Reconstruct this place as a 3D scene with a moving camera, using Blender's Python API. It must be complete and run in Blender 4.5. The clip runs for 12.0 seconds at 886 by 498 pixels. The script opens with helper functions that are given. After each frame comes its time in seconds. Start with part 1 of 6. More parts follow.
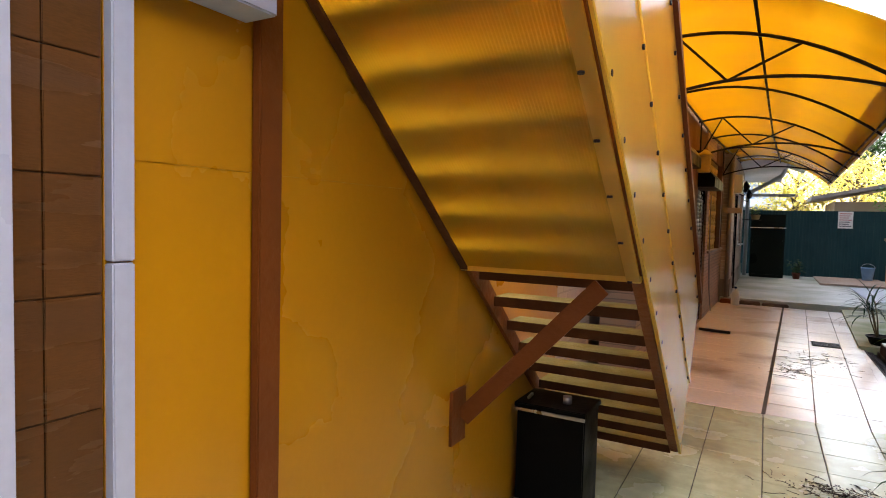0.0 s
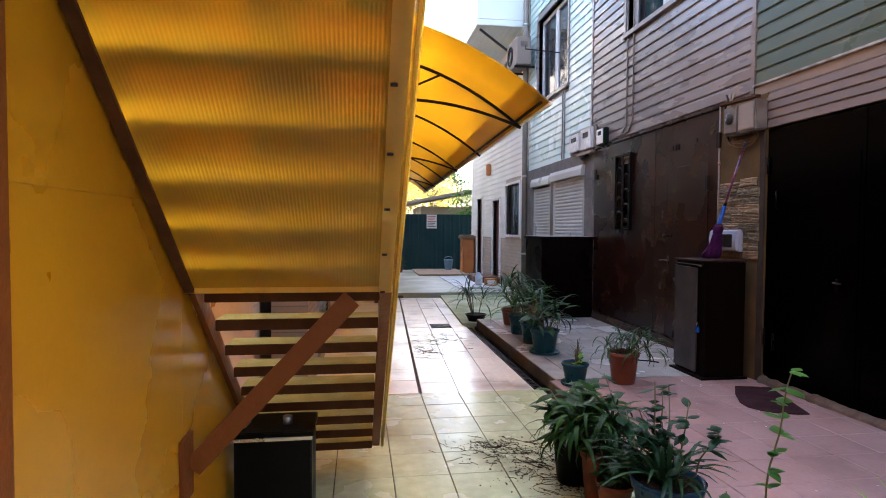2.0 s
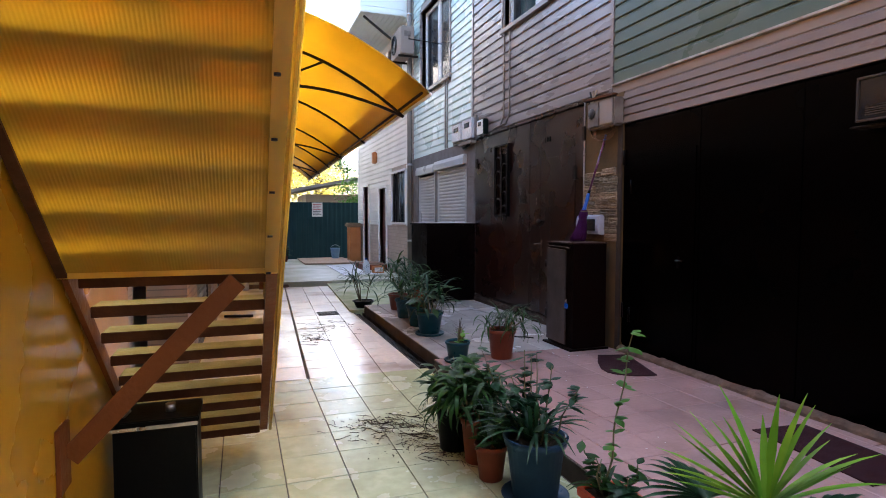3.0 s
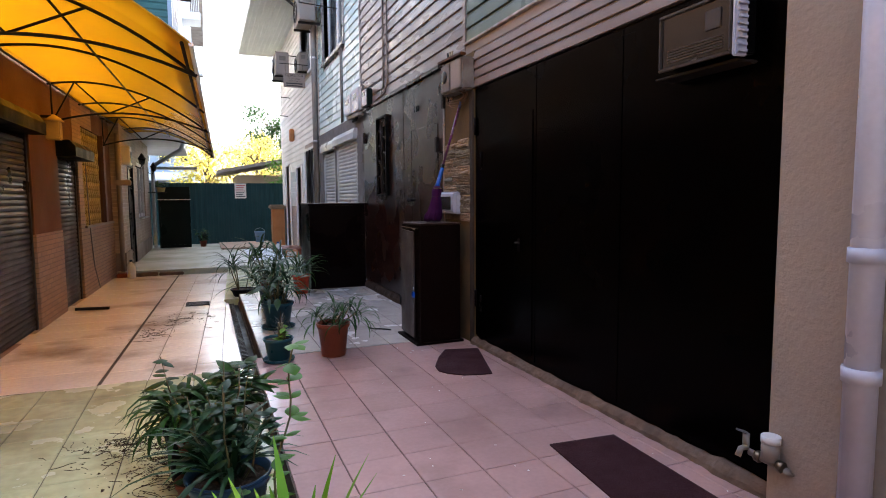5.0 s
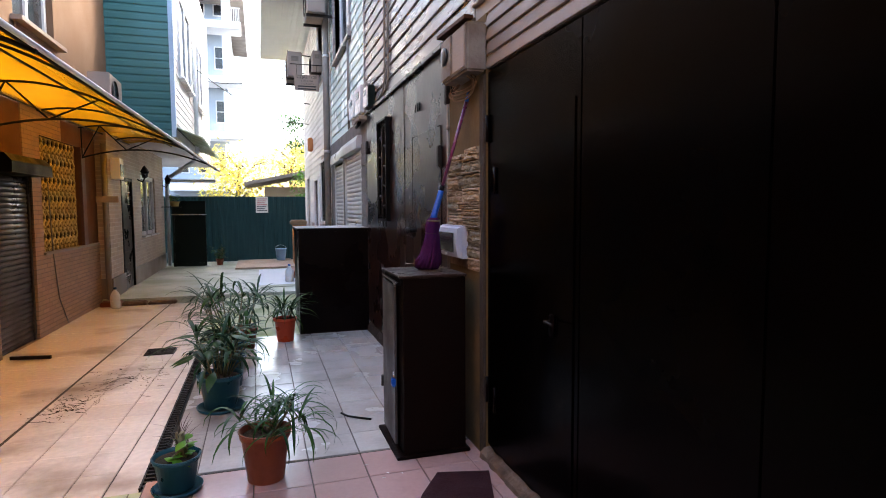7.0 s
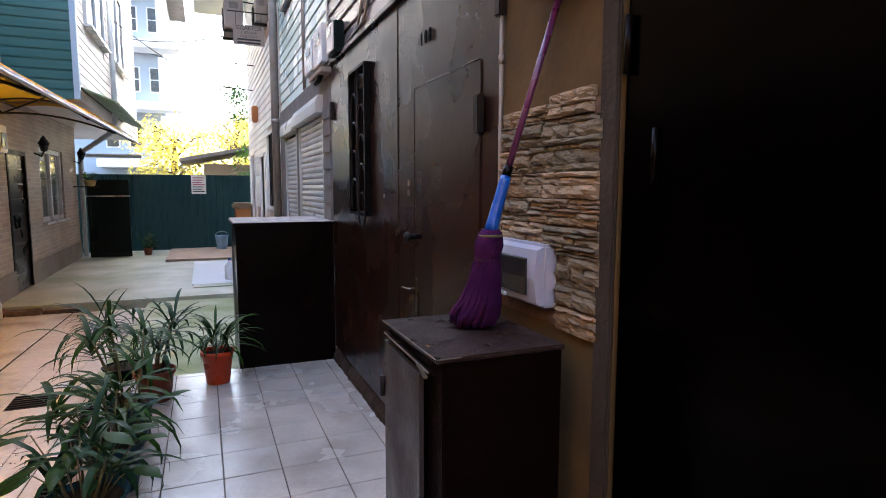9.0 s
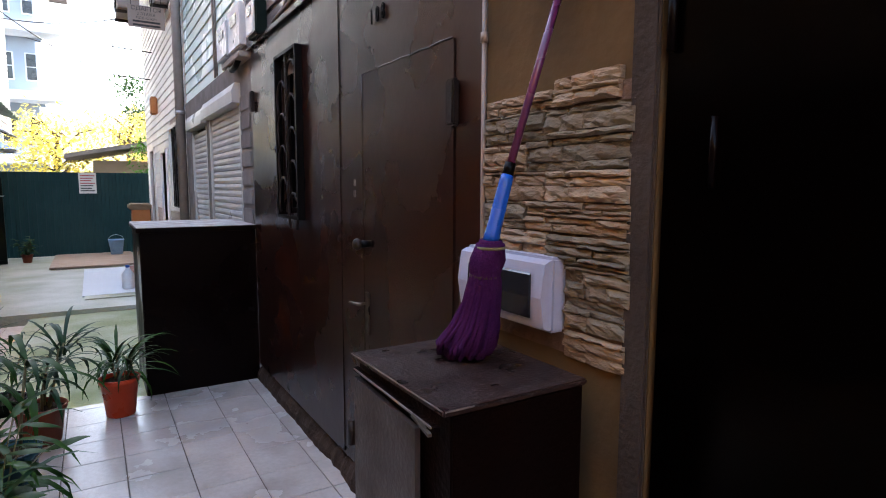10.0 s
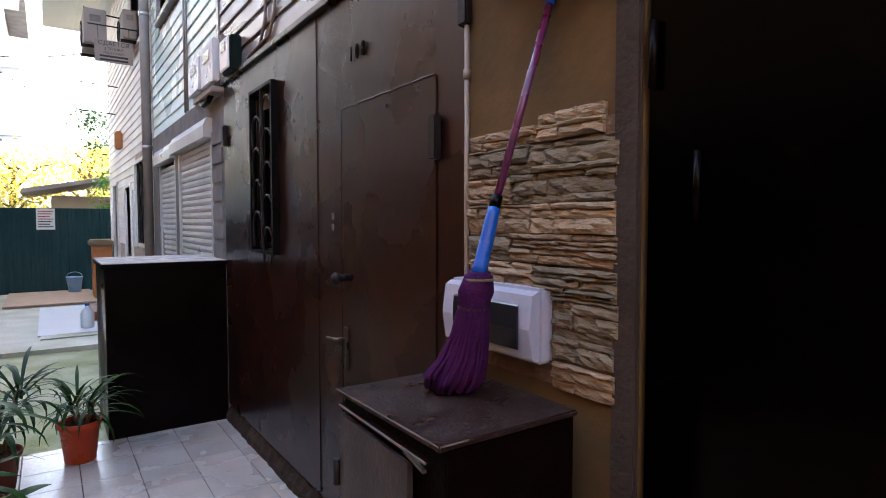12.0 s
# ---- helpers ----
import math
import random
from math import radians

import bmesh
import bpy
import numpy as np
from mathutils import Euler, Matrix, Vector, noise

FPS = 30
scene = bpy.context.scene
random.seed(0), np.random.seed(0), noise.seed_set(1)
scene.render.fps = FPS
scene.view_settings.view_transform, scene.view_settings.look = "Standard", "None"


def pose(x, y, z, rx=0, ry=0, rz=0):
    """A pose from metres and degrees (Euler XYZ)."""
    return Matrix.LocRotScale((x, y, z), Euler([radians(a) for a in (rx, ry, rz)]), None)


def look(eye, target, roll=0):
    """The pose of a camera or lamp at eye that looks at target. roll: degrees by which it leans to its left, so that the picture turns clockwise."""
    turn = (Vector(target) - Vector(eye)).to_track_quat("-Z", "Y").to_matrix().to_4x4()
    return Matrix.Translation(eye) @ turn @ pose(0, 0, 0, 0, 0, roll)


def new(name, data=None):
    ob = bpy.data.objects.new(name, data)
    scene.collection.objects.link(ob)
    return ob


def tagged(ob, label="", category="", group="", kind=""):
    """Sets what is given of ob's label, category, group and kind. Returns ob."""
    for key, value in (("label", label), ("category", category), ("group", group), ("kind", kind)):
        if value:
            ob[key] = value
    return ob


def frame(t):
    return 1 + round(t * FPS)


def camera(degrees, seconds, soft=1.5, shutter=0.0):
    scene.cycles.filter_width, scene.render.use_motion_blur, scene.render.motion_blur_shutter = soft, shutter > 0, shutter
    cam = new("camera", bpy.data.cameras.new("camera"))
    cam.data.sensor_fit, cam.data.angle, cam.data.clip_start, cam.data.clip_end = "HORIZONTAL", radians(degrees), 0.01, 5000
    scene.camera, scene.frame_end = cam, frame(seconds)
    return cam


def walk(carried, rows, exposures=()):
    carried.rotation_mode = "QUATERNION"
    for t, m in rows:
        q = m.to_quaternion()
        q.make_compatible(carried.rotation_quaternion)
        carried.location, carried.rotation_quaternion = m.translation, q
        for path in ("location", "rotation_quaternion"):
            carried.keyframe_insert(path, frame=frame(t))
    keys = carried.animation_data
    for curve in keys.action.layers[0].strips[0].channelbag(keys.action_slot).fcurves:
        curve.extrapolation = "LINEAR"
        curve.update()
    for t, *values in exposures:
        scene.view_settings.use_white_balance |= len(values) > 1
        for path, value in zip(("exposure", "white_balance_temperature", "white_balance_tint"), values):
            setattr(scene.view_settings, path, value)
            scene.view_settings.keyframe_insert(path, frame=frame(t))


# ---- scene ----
cam = camera(75.4, 12.0, soft=1.0)
METRES, EYE, TILT, LEAN, TURN = 6.2, 1.40, 0.0, 0.0, 29.3
ROWS = [
    (0.0, 0.0, 0.0, 0.0, 0.07, -2.9, -1.43),
    (0.5, -0.0315, 0.0326, -0.0002, -10.47, -2.68, -1.32),
    (1.0, -0.0627, 0.0348, 0.0039, -19.14, -2.44, -0.92),
    (1.5, -0.0746, 0.0342, 0.0032, -28.44, -2.22, -0.63),
    (2.0, -0.0654, 0.0393, 0.0038, -37.55, -2.0, -0.35),
    (2.5, -0.0674, 0.0333, 0.0037, -44.05, -1.98, -0.14),
    (3.0, -0.0791, 0.0195, 0.0004, -48.75, -3.11, -0.03),
    (3.5, -0.0606, -0.0016, -0.0047, -53.08, -4.55, 0.19),
    (5.5, 0.1915, -0.0464, -0.0054, -50.45, -4.92, 0.41),
    (6.0, 0.2538, -0.0112, 0.0147, -48.51, -4.34, 0.38),
    (6.5, 0.3122, 0.0234, 0.021, -47.06, -3.95, 0.3),
    (8.5, 0.4964, 0.261, 0.0325, -49.38, -5.43, -0.06),
    (9.0, 0.5297, 0.3032, 0.034, -51.89, -6.13, -0.13),
    (9.5, 0.5503, 0.3347, 0.0339, -55.64, -6.76, -0.15),
    (10.0, 0.5557, 0.3626, 0.035, -60.71, -6.23, -0.16),
    (10.5, 0.5574, 0.3705, 0.0365, -64.82, -3.43, -0.2),
    (11.0, 0.5556, 0.3698, 0.0396, -65.68, -0.04, -0.06),
    (11.5, 0.5524, 0.3702, 0.0368, -64.85, -0.47, -0.03),
    (12.0, 0.5516, 0.3698, 0.034, -63.94, -2.76, 0.03),
]
walk(cam, [(t, pose(0, 0, EYE, TILT, LEAN, TURN) @ pose(METRES * x, METRES * y, METRES * z, 90 + pitch, roll, yaw)) for t, x, y, z, yaw, pitch, roll in ROWS],
     exposures=[(0.0, 3.40, 7000, 10), (1.0, 3.55, 6800, 10), (2.0, 3.58, 6550, 10), (3.5, 3.46, 6400, 10), (5.5, 3.64, 6800, 10), (6.5, 3.80, 6800, 10), (8.5, 3.78, 6800, 10), (12.0, 3.85, 6800, 10)])

# ---- world and sun ----
SUN_EL, SUN_AZ = 42.0, 62.0          # azimuth in degrees from +y towards +x
world = bpy.data.worlds.new("world")
scene.world = world
world.use_nodes = True
wn = world.node_tree.nodes
sky = wn.new("ShaderNodeTexSky")
sky.sky_type = "NISHITA"
sky.sun_disc = False
sky.sun_elevation, sky.sun_rotation = radians(SUN_EL), radians(SUN_AZ)
sky.dust_density, sky.ozone_density, sky.air_density = 4.0, 0.6, 1.0
wn["Background"].inputs["Strength"].default_value = 0.13
world.node_tree.links.new(sky.outputs[0], wn["Background"].inputs["Color"])
sun = new("sun", bpy.data.lights.new("sun", "SUN"))
sun.data.energy, sun.data.angle, sun.data.color = 1.0, radians(14.0), (1.0, 0.95, 0.88)
se, sa = radians(SUN_EL), radians(SUN_AZ)
sun.matrix_world = look((30 * math.cos(se) * math.sin(sa), 30 * math.cos(se) * math.cos(sa), 30 * math.sin(se)), (0, 0, 0))


# ---- materials ----
def nodes_of(name):
    m = bpy.data.materials.new(name)
    m.use_nodes = True
    return m, m.node_tree.nodes, m.node_tree.links


def coords(n, l, scale=(1, 1, 1)):
    g = n.new("ShaderNodeNewGeometry")
    mp = n.new("ShaderNodeMapping")
    mp.inputs["Scale"].default_value = scale
    l.new(g.outputs["Position"], mp.inputs["Vector"])
    return mp.outputs["Vector"]


def noise_of(n, l, vec, scale, detail=4.0, lo=0.35, hi=0.65):
    t = n.new("ShaderNodeTexNoise")
    t.inputs["Scale"].default_value, t.inputs["Detail"].default_value = scale, detail
    l.new(vec, t.inputs["Vector"])
    r = n.new("ShaderNodeMapRange")
    r.inputs["From Min"].default_value, r.inputs["From Max"].default_value = lo, hi
    l.new(t.outputs["Fac"], r.inputs["Value"])
    return r.outputs["Result"]


def mixed(n, l, fac, a, b, amount=1.0):
    m = n.new("ShaderNodeMix")
    m.data_type = "RGBA"
    if amount != 1.0:
        k = n.new("ShaderNodeMath")
        k.operation = "MULTIPLY"
        k.inputs[1].default_value = amount
        l.new(fac, k.inputs[0])
        fac = k.outputs[0]
    l.new(fac, m.inputs["Factor"])
    for sock, v in ((m.inputs["A"], a), (m.inputs["B"], b)):
        if isinstance(v, tuple):
            sock.default_value = (*v, 1)
        else:
            l.new(v, sock)
    return m.outputs["Result"]


def surface(name, base, stain=None, rough=0.5, metal=0.0, big=1.3, fine=40.0, amount=0.5, grain=0.12, bump=0.15, stretch=(1, 1, 1),
            vary=0.0, spec=0.5, coat=0.0, rough_vary=0.15, dirt=None):
    """A surface with stains at one scale, grain at another, fine relief and uneven gloss."""
    m, n, l = nodes_of(name)
    p = n["Principled BSDF"]
    stain = stain or tuple(c * 0.6 for c in base)
    vec = coords(n, l, stretch)
    large = noise_of(n, l, vec, big, 6.0)
    small = noise_of(n, l, vec, fine, 5.0)
    col = mixed(n, l, large, base, stain, amount)
    col = mixed(n, l, small, col, tuple(c * 0.55 for c in base), grain)
    if dirt:
        tint, scale, lo, hi, share = dirt
        col = mixed(n, l, noise_of(n, l, vec, scale, 9.0, lo, hi), col, tint, share)
    if vary:
        info = n.new("ShaderNodeObjectInfo")
        hsv = n.new("ShaderNodeHueSaturation")
        mr = n.new("ShaderNodeMapRange")
        mr.inputs["To Min"].default_value, mr.inputs["To Max"].default_value = 1 - vary, 1 + vary
        l.new(info.outputs["Random"], mr.inputs["Value"])
        l.new(mr.outputs["Result"], hsv.inputs["Value"])
        l.new(col, hsv.inputs["Color"])
        col = hsv.outputs["Color"]
    l.new(col, p.inputs["Base Color"])
    rr = n.new("ShaderNodeMapRange")
    rr.inputs["To Min"].default_value, rr.inputs["To Max"].default_value = max(0.03, rough - rough_vary), min(1, rough + rough_vary)
    l.new(large, rr.inputs["Value"])
    l.new(rr.outputs["Result"], p.inputs["Roughness"])
    p.inputs["Metallic"].default_value = metal
    p.inputs["Specular IOR Level"].default_value = spec
    p.inputs["Coat Weight"].default_value = coat
    if bump:
        b = n.new("ShaderNodeBump")
        b.inputs["Strength"].default_value, b.inputs["Distance"].default_value = bump, 0.004
        l.new(small, b.inputs["Height"])
        l.new(b.outputs["Normal"], p.inputs["Normal"])
    return m


def sheet(name, colour, clear, gloss=0.12, ribs=True, dirt=(0.25, 0.12, 0.02), scatter_share=0.12):
    """Twin-wall polycarbonate: lets light through, half scattered, with ribs and dust."""
    m, n, l = nodes_of(name)
    n.remove(n["Principled BSDF"])
    vec = coords(n, l)
    stain = noise_of(n, l, vec, 2.2, 6.0, 0.42, 0.75)
    col = mixed(n, l, stain, colour, dirt, 0.25)
    tr = n.new("ShaderNodeBsdfTranslucent")
    df = n.new("ShaderNodeBsdfDiffuse")
    tp = n.new("ShaderNodeBsdfTransparent")
    gl = n.new("ShaderNodeBsdfGlossy")
    for s in (tr, df, tp):
        l.new(col, s.inputs["Color"])
    gl.inputs["Roughness"].default_value = 0.18
    a, b, c = (n.new("ShaderNodeMixShader") for _ in range(3))
    a.inputs[0].default_value = scatter_share
    l.new(tr.outputs[0], a.inputs[1])
    l.new(df.outputs[0], a.inputs[2])
    b.inputs[0].default_value = clear
    l.new(a.outputs[0], b.inputs[1])
    l.new(tp.outputs[0], b.inputs[2])
    fr = n.new("ShaderNodeFresnel")
    fr.inputs["IOR"].default_value = 1.4
    k = n.new("ShaderNodeMath")
    k.operation = "MULTIPLY"
    k.inputs[1].default_value = gloss * 6
    l.new(fr.outputs[0], k.inputs[0])
    l.new(k.outputs[0], c.inputs[0])
    l.new(b.outputs[0], c.inputs[1])
    l.new(gl.outputs[0], c.inputs[2])
    if ribs:
        w = n.new("ShaderNodeTexWave")
        w.wave_type, w.bands_direction = "BANDS", "X"
        w.inputs["Scale"].default_value = 32.0
        l.new(vec, w.inputs["Vector"])
        bp = n.new("ShaderNodeBump")
        bp.inputs["Strength"].default_value, bp.inputs["Distance"].default_value = 0.35, 0.004
        l.new(w.outputs["Fac"], bp.inputs["Height"])
        for s in (tr, df, gl):
            l.new(bp.outputs[0], s.inputs["Normal"])
    l.new(c.outputs[0], n["Material Output"].inputs["Surface"])
    return m


def brickwork(name, c1, c2, mortar, w, h, rough=0.6, axis="y"):
    """Small bricks seen from afar, on a wall along y or x."""
    m, n, l = nodes_of(name)
    p = n["Principled BSDF"]
    g = n.new("ShaderNodeNewGeometry")
    sp = n.new("ShaderNodeSeparateXYZ")
    cb = n.new("ShaderNodeCombineXYZ")
    l.new(g.outputs["Position"], sp.inputs[0])
    l.new(sp.outputs["Y" if axis == "y" else "X"], cb.inputs["X"])
    l.new(sp.outputs["Z"], cb.inputs["Y"])
    t = n.new("ShaderNodeTexBrick")
    t.inputs["Color1"].default_value, t.inputs["Color2"].default_value, t.inputs["Mortar"].default_value = (*c1, 1), (*c2, 1), (*mortar, 1)
    t.inputs["Scale"].default_value, t.inputs["Brick Width"].default_value, t.inputs["Row Height"].default_value = 1.0, w, h
    t.inputs["Mortar Size"].default_value = h * 0.09
    l.new(cb.outputs[0], t.inputs["Vector"])
    big = noise_of(n, l, g.outputs["Position"], 1.5, 5.0)
    l.new(mixed(n, l, big, t.outputs["Color"], tuple(c * 0.55 for c in c1), 0.45), p.inputs["Base Color"])
    p.inputs["Roughness"].default_value = rough
    b = n.new("ShaderNodeBump")
    b.inputs["Strength"].default_value, b.inputs["Distance"].default_value = 0.5, 0.006
    b.invert = True
    l.new(t.outputs["Fac"], b.inputs["Height"])
    l.new(b.outputs["Normal"], p.inputs["Normal"])
    return m


def glass(name, tint=(0.85, 0.92, 0.95)):
    m, n, l = nodes_of(name)
    p = n["Principled BSDF"]
    p.inputs["Base Color"].default_value = (*tint, 1)
    p.inputs["Transmission Weight"].default_value = 1.0
    p.inputs["Roughness"].default_value = 0.02
    return m


def leaf_mat(name, a, b, rough=0.4):
    m, n, l = nodes_of(name)
    p = n["Principled BSDF"]
    g = n.new("ShaderNodeNewGeometry")
    info = noise_of(n, l, g.outputs["Position"], 14.0, 3.0)
    c1 = mixed(n, l, g.outputs["Random Per Island"], a, b)
    l.new(mixed(n, l, info, c1, tuple(c * 0.6 for c in a), 0.5), p.inputs["Base Color"])
    p.inputs["Roughness"].default_value = rough
    p.inputs["Specular IOR Level"].default_value = 0.16
    tr = n.new("ShaderNodeBsdfTranslucent")
    l.new(c1, tr.inputs["Color"])
    mx = n.new("ShaderNodeMixShader")
    mx.inputs[0].default_value = 0.25
    l.new(p.outputs[0], mx.inputs[1])
    l.new(tr.outputs[0], mx.inputs[2])
    l.new(mx.outputs[0], n["Material Output"].inputs["Surface"])
    return m


M_YELLOW = surface("ochre_panel", (0.42, 0.178, 0.007), (0.34, 0.135, 0.005), rough=0.27, big=0.9, amount=0.6, grain=0.05, bump=0.04, spec=0.35, rough_vary=0.08)
M_ORANGE = surface("orange_brown_paint", (0.1485, 0.0396, 0.0066), (0.088, 0.0209, 0.0044), rough=0.5, big=3, bump=0.25, spec=0.2)
M_TILE_BROWN = surface("brown_glazed_tile", (0.09672, 0.03844, 0.01178), (0.062, 0.0248, 0.00744), rough=0.24, big=2, fine=60, grain=0.35, stretch=(1, 1, 6), bump=0.1, vary=0.1, spec=0.35)
M_WHITE = surface("white_plastic", (0.368, 0.384, 0.48), (0.304, 0.32, 0.4), rough=0.4, big=3, amount=0.3, bump=0.03)
M_CREAM = surface("cream_plaster", (0.2852, 0.2387, 0.2077), (0.2356, 0.1922, 0.1705), rough=0.85, fine=55, bump=0.4, spec=0.12)
M_BEIGE = surface("beige_plaster", (0.38, 0.28, 0.19), (0.28, 0.20, 0.13), rough=0.85, fine=60, bump=0.35, spec=0.12)
# Darker copy of the beige plaster: the upper wall's shade is in it.
M_UPPER = surface("shade_darkened_beige", (0.135, 0.082, 0.052), (0.10, 0.060, 0.038), rough=0.85, big=1.4, fine=60, bump=0.35, spec=0.12)
M_OCHRE = surface("stained_ochre_plaster", (0.124, 0.072, 0.0272), (0.06, 0.044, 0.0272), rough=0.8, big=2.0, amount=0.8, fine=30, bump=0.25, spec=0.12)
M_EDGE = surface("grey_brown_worn_mortar", (0.050, 0.038, 0.031), (0.028, 0.021, 0.018), rough=0.85, big=5, fine=50, bump=0.6, spec=0.12)
M_BROWNMETAL = surface("dark_brown_enamelled_steel", (0.0165, 0.0044, 0.0026), (0.011, 0.003, 0.0019), rough=0.28, big=2.4, fine=9, amount=0.5, grain=0.1, bump=0.12, rough_vary=0.04, spec=0.46)
# Base far below any enamel: deep shade and crushed blacks are in the colour.
M_GARAGE = surface("shade_blackened_brown_steel", (0.0006, 0.0003, 0.0003), (0.0004, 0.0002, 0.0002), rough=0.22, big=1.2, fine=7, amount=0.5, bump=0.12, rough_vary=0.06, spec=0.035)
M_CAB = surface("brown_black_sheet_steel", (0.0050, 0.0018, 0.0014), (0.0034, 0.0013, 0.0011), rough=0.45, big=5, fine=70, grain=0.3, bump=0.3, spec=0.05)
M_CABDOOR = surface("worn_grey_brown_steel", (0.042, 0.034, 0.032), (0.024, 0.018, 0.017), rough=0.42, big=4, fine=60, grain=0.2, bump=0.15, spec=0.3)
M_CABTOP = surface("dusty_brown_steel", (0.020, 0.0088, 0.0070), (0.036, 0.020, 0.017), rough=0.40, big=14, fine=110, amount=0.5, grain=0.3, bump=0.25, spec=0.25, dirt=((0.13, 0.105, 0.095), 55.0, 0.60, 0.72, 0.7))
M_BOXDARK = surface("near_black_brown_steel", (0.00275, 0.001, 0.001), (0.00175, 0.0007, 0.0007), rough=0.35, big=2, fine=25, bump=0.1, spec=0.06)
# Tread yellow is golden light from the sheets, put into the base colour.
M_TREAD = surface("tread_golden_light_tint", (0.275, 0.242, 0.077), (0.198, 0.165, 0.0495), rough=0.5, big=6, fine=60, amount=0.6, bump=0.3, spec=0.2)
M_BLACK = surface("black_plastic", (0.002, 0.002, 0.00225), rough=0.45, big=3, bump=0.1, spec=0.08)
M_IRON = surface("black_painted_iron", (0.010, 0.008, 0.008), (0.026, 0.015, 0.010), rough=0.5, big=6, bump=0.2, spec=0.18)
M_STEEL = surface("bare_steel", (0.55, 0.55, 0.56), rough=0.35, metal=1.0, big=8, bump=0.08)
M_TARNISH = surface("tarnished_nickel", (0.17, 0.14, 0.11), (0.09, 0.07, 0.05), rough=0.36, metal=0.9, big=14, bump=0.12)
M_S_GREY = surface("grey_beige_siding", (0.165, 0.135, 0.135), (0.13, 0.106, 0.106), rough=0.28, big=1.0, amount=0.4, grain=0.05, bump=0.04, stretch=(1, 1, 4), vary=0.06, spec=0.9, rough_vary=0.05)
M_S_MINT = surface("mint_siding", (0.46, 0.60, 0.59), (0.41, 0.53, 0.52), rough=0.28, big=1.0, amount=0.4, grain=0.05, bump=0.04, vary=0.05, spec=1.0, rough_vary=0.05)
M_S_GREEN = surface("sage_green_siding", (0.072, 0.102, 0.076), (0.058, 0.083, 0.062), rough=0.38, big=1.0, amount=0.4, grain=0.05, bump=0.04, vary=0.05, spec=0.3)
M_S_TEAL = surface("teal_siding", (0.030, 0.115, 0.112), (0.024, 0.09, 0.09), rough=0.5, big=1.0, amount=0.4, grain=0.05, bump=0.04, vary=0.05, spec=0.25)
M_S_PALE = surface("pale_mint_boards", (0.66, 0.72, 0.72), (0.55, 0.61, 0.61), rough=0.45, big=1.0, amount=0.4, grain=0.05, bump=0.04)
M_S_WHITE = surface("white_siding", (0.777, 0.7455, 0.714), (0.651, 0.609, 0.567), rough=0.5, big=1.0, amount=0.4, grain=0.05, bump=0.04, vary=0.03)
M_S_BEIGE = surface("beige_siding", (0.22, 0.17, 0.14), (0.165, 0.125, 0.105), rough=0.5, big=1.0, amount=0.4, grain=0.05, bump=0.04, vary=0.04)
M_S_GREENAW = surface("pale_green_sheet", (0.30, 0.40, 0.27), (0.22, 0.30, 0.20), rough=0.5, big=2.0, amount=0.5, bump=0.05)
M_PVC = surface("white_pvc", (0.58, 0.58, 0.60), rough=0.35, big=4, amount=0.2, bump=0.03)
M_PIPE = surface("grey_brown_pipe", (0.20, 0.17, 0.15), (0.12, 0.10, 0.09), rough=0.5, big=5, bump=0.15)
M_SHUTTER = surface("grey_shutter_slats", (0.42, 0.43, 0.43), (0.33, 0.34, 0.34), rough=0.40, big=1.5, amount=0.5, grain=0.05, bump=0.05, vary=0.05)
M_SHUTTER_D = surface("dark_brown_shutter_slats", (0.049, 0.035, 0.02975), (0.035, 0.0245, 0.021), rough=0.42, big=1.5, amount=0.5, grain=0.05, bump=0.05, vary=0.06, spec=0.12)
# The yellow-green cast of light through the sheets is in this tile colour.
M_FLOOR_Y = surface("pale_tile_amber_light_tint", (0.55, 0.57, 0.34), (0.36, 0.36, 0.20), rough_vary=0.06, rough=0.24, big=3.2, fine=15, amount=0.7, grain=0.4, bump=0.08, vary=0.05, dirt=((0.16, 0.14, 0.08), 1.7, 0.54, 0.72, 0.65))
M_FLOOR_P = surface("dusty_pink_floor_tile", (0.43, 0.262, 0.238), (0.33, 0.195, 0.178), rough_vary=0.06, rough=0.17, big=1.6, fine=40, amount=0.7, grain=0.15, bump=0.08, vary=0.06, dirt=((0.17, 0.105, 0.09), 1.9, 0.54, 0.74, 0.5))
M_FLOOR_G = surface("pale_grey_floor_tile", (0.46, 0.415, 0.385), (0.30, 0.265, 0.245), rough_vary=0.07, rough=0.22, big=2.0, fine=40, amount=0.8, grain=0.2, bump=0.12, vary=0.07, dirt=((0.12, 0.10, 0.09), 2.3, 0.52, 0.74, 0.45))
M_FLOOR_B = surface("beige_pink_floor_tile", (0.84, 0.74, 0.65), (0.68, 0.57, 0.48), rough_vary=0.05, rough=0.20, big=1.8, fine=24, amount=0.6, grain=0.25, bump=0.08, vary=0.05, dirt=((0.20, 0.13, 0.085), 1.1, 0.52, 0.70, 0.75))
M_GROUT = surface("dirty_grout", (0.09, 0.072, 0.06), (0.05, 0.04, 0.035), rough=0.9, big=6, bump=0.4, spec=0.1)
M_CONC = surface("grey_concrete", (0.45, 0.45, 0.38), (0.27, 0.30, 0.20), rough=0.55, big=1.1, fine=35, amount=0.85, grain=0.3, bump=0.5)
M_MOSS = surface("mossy_concrete", (0.40, 0.41, 0.27), (0.22, 0.28, 0.12), rough=0.75, big=2.0, fine=30, amount=0.9, grain=0.3, bump=0.5)
M_ROUGH = surface("rough_broken_concrete", (0.17, 0.115, 0.085), (0.085, 0.055, 0.042), rough=0.95, big=9, fine=40, amount=0.9, grain=0.4, bump=0.9, spec=0.12)
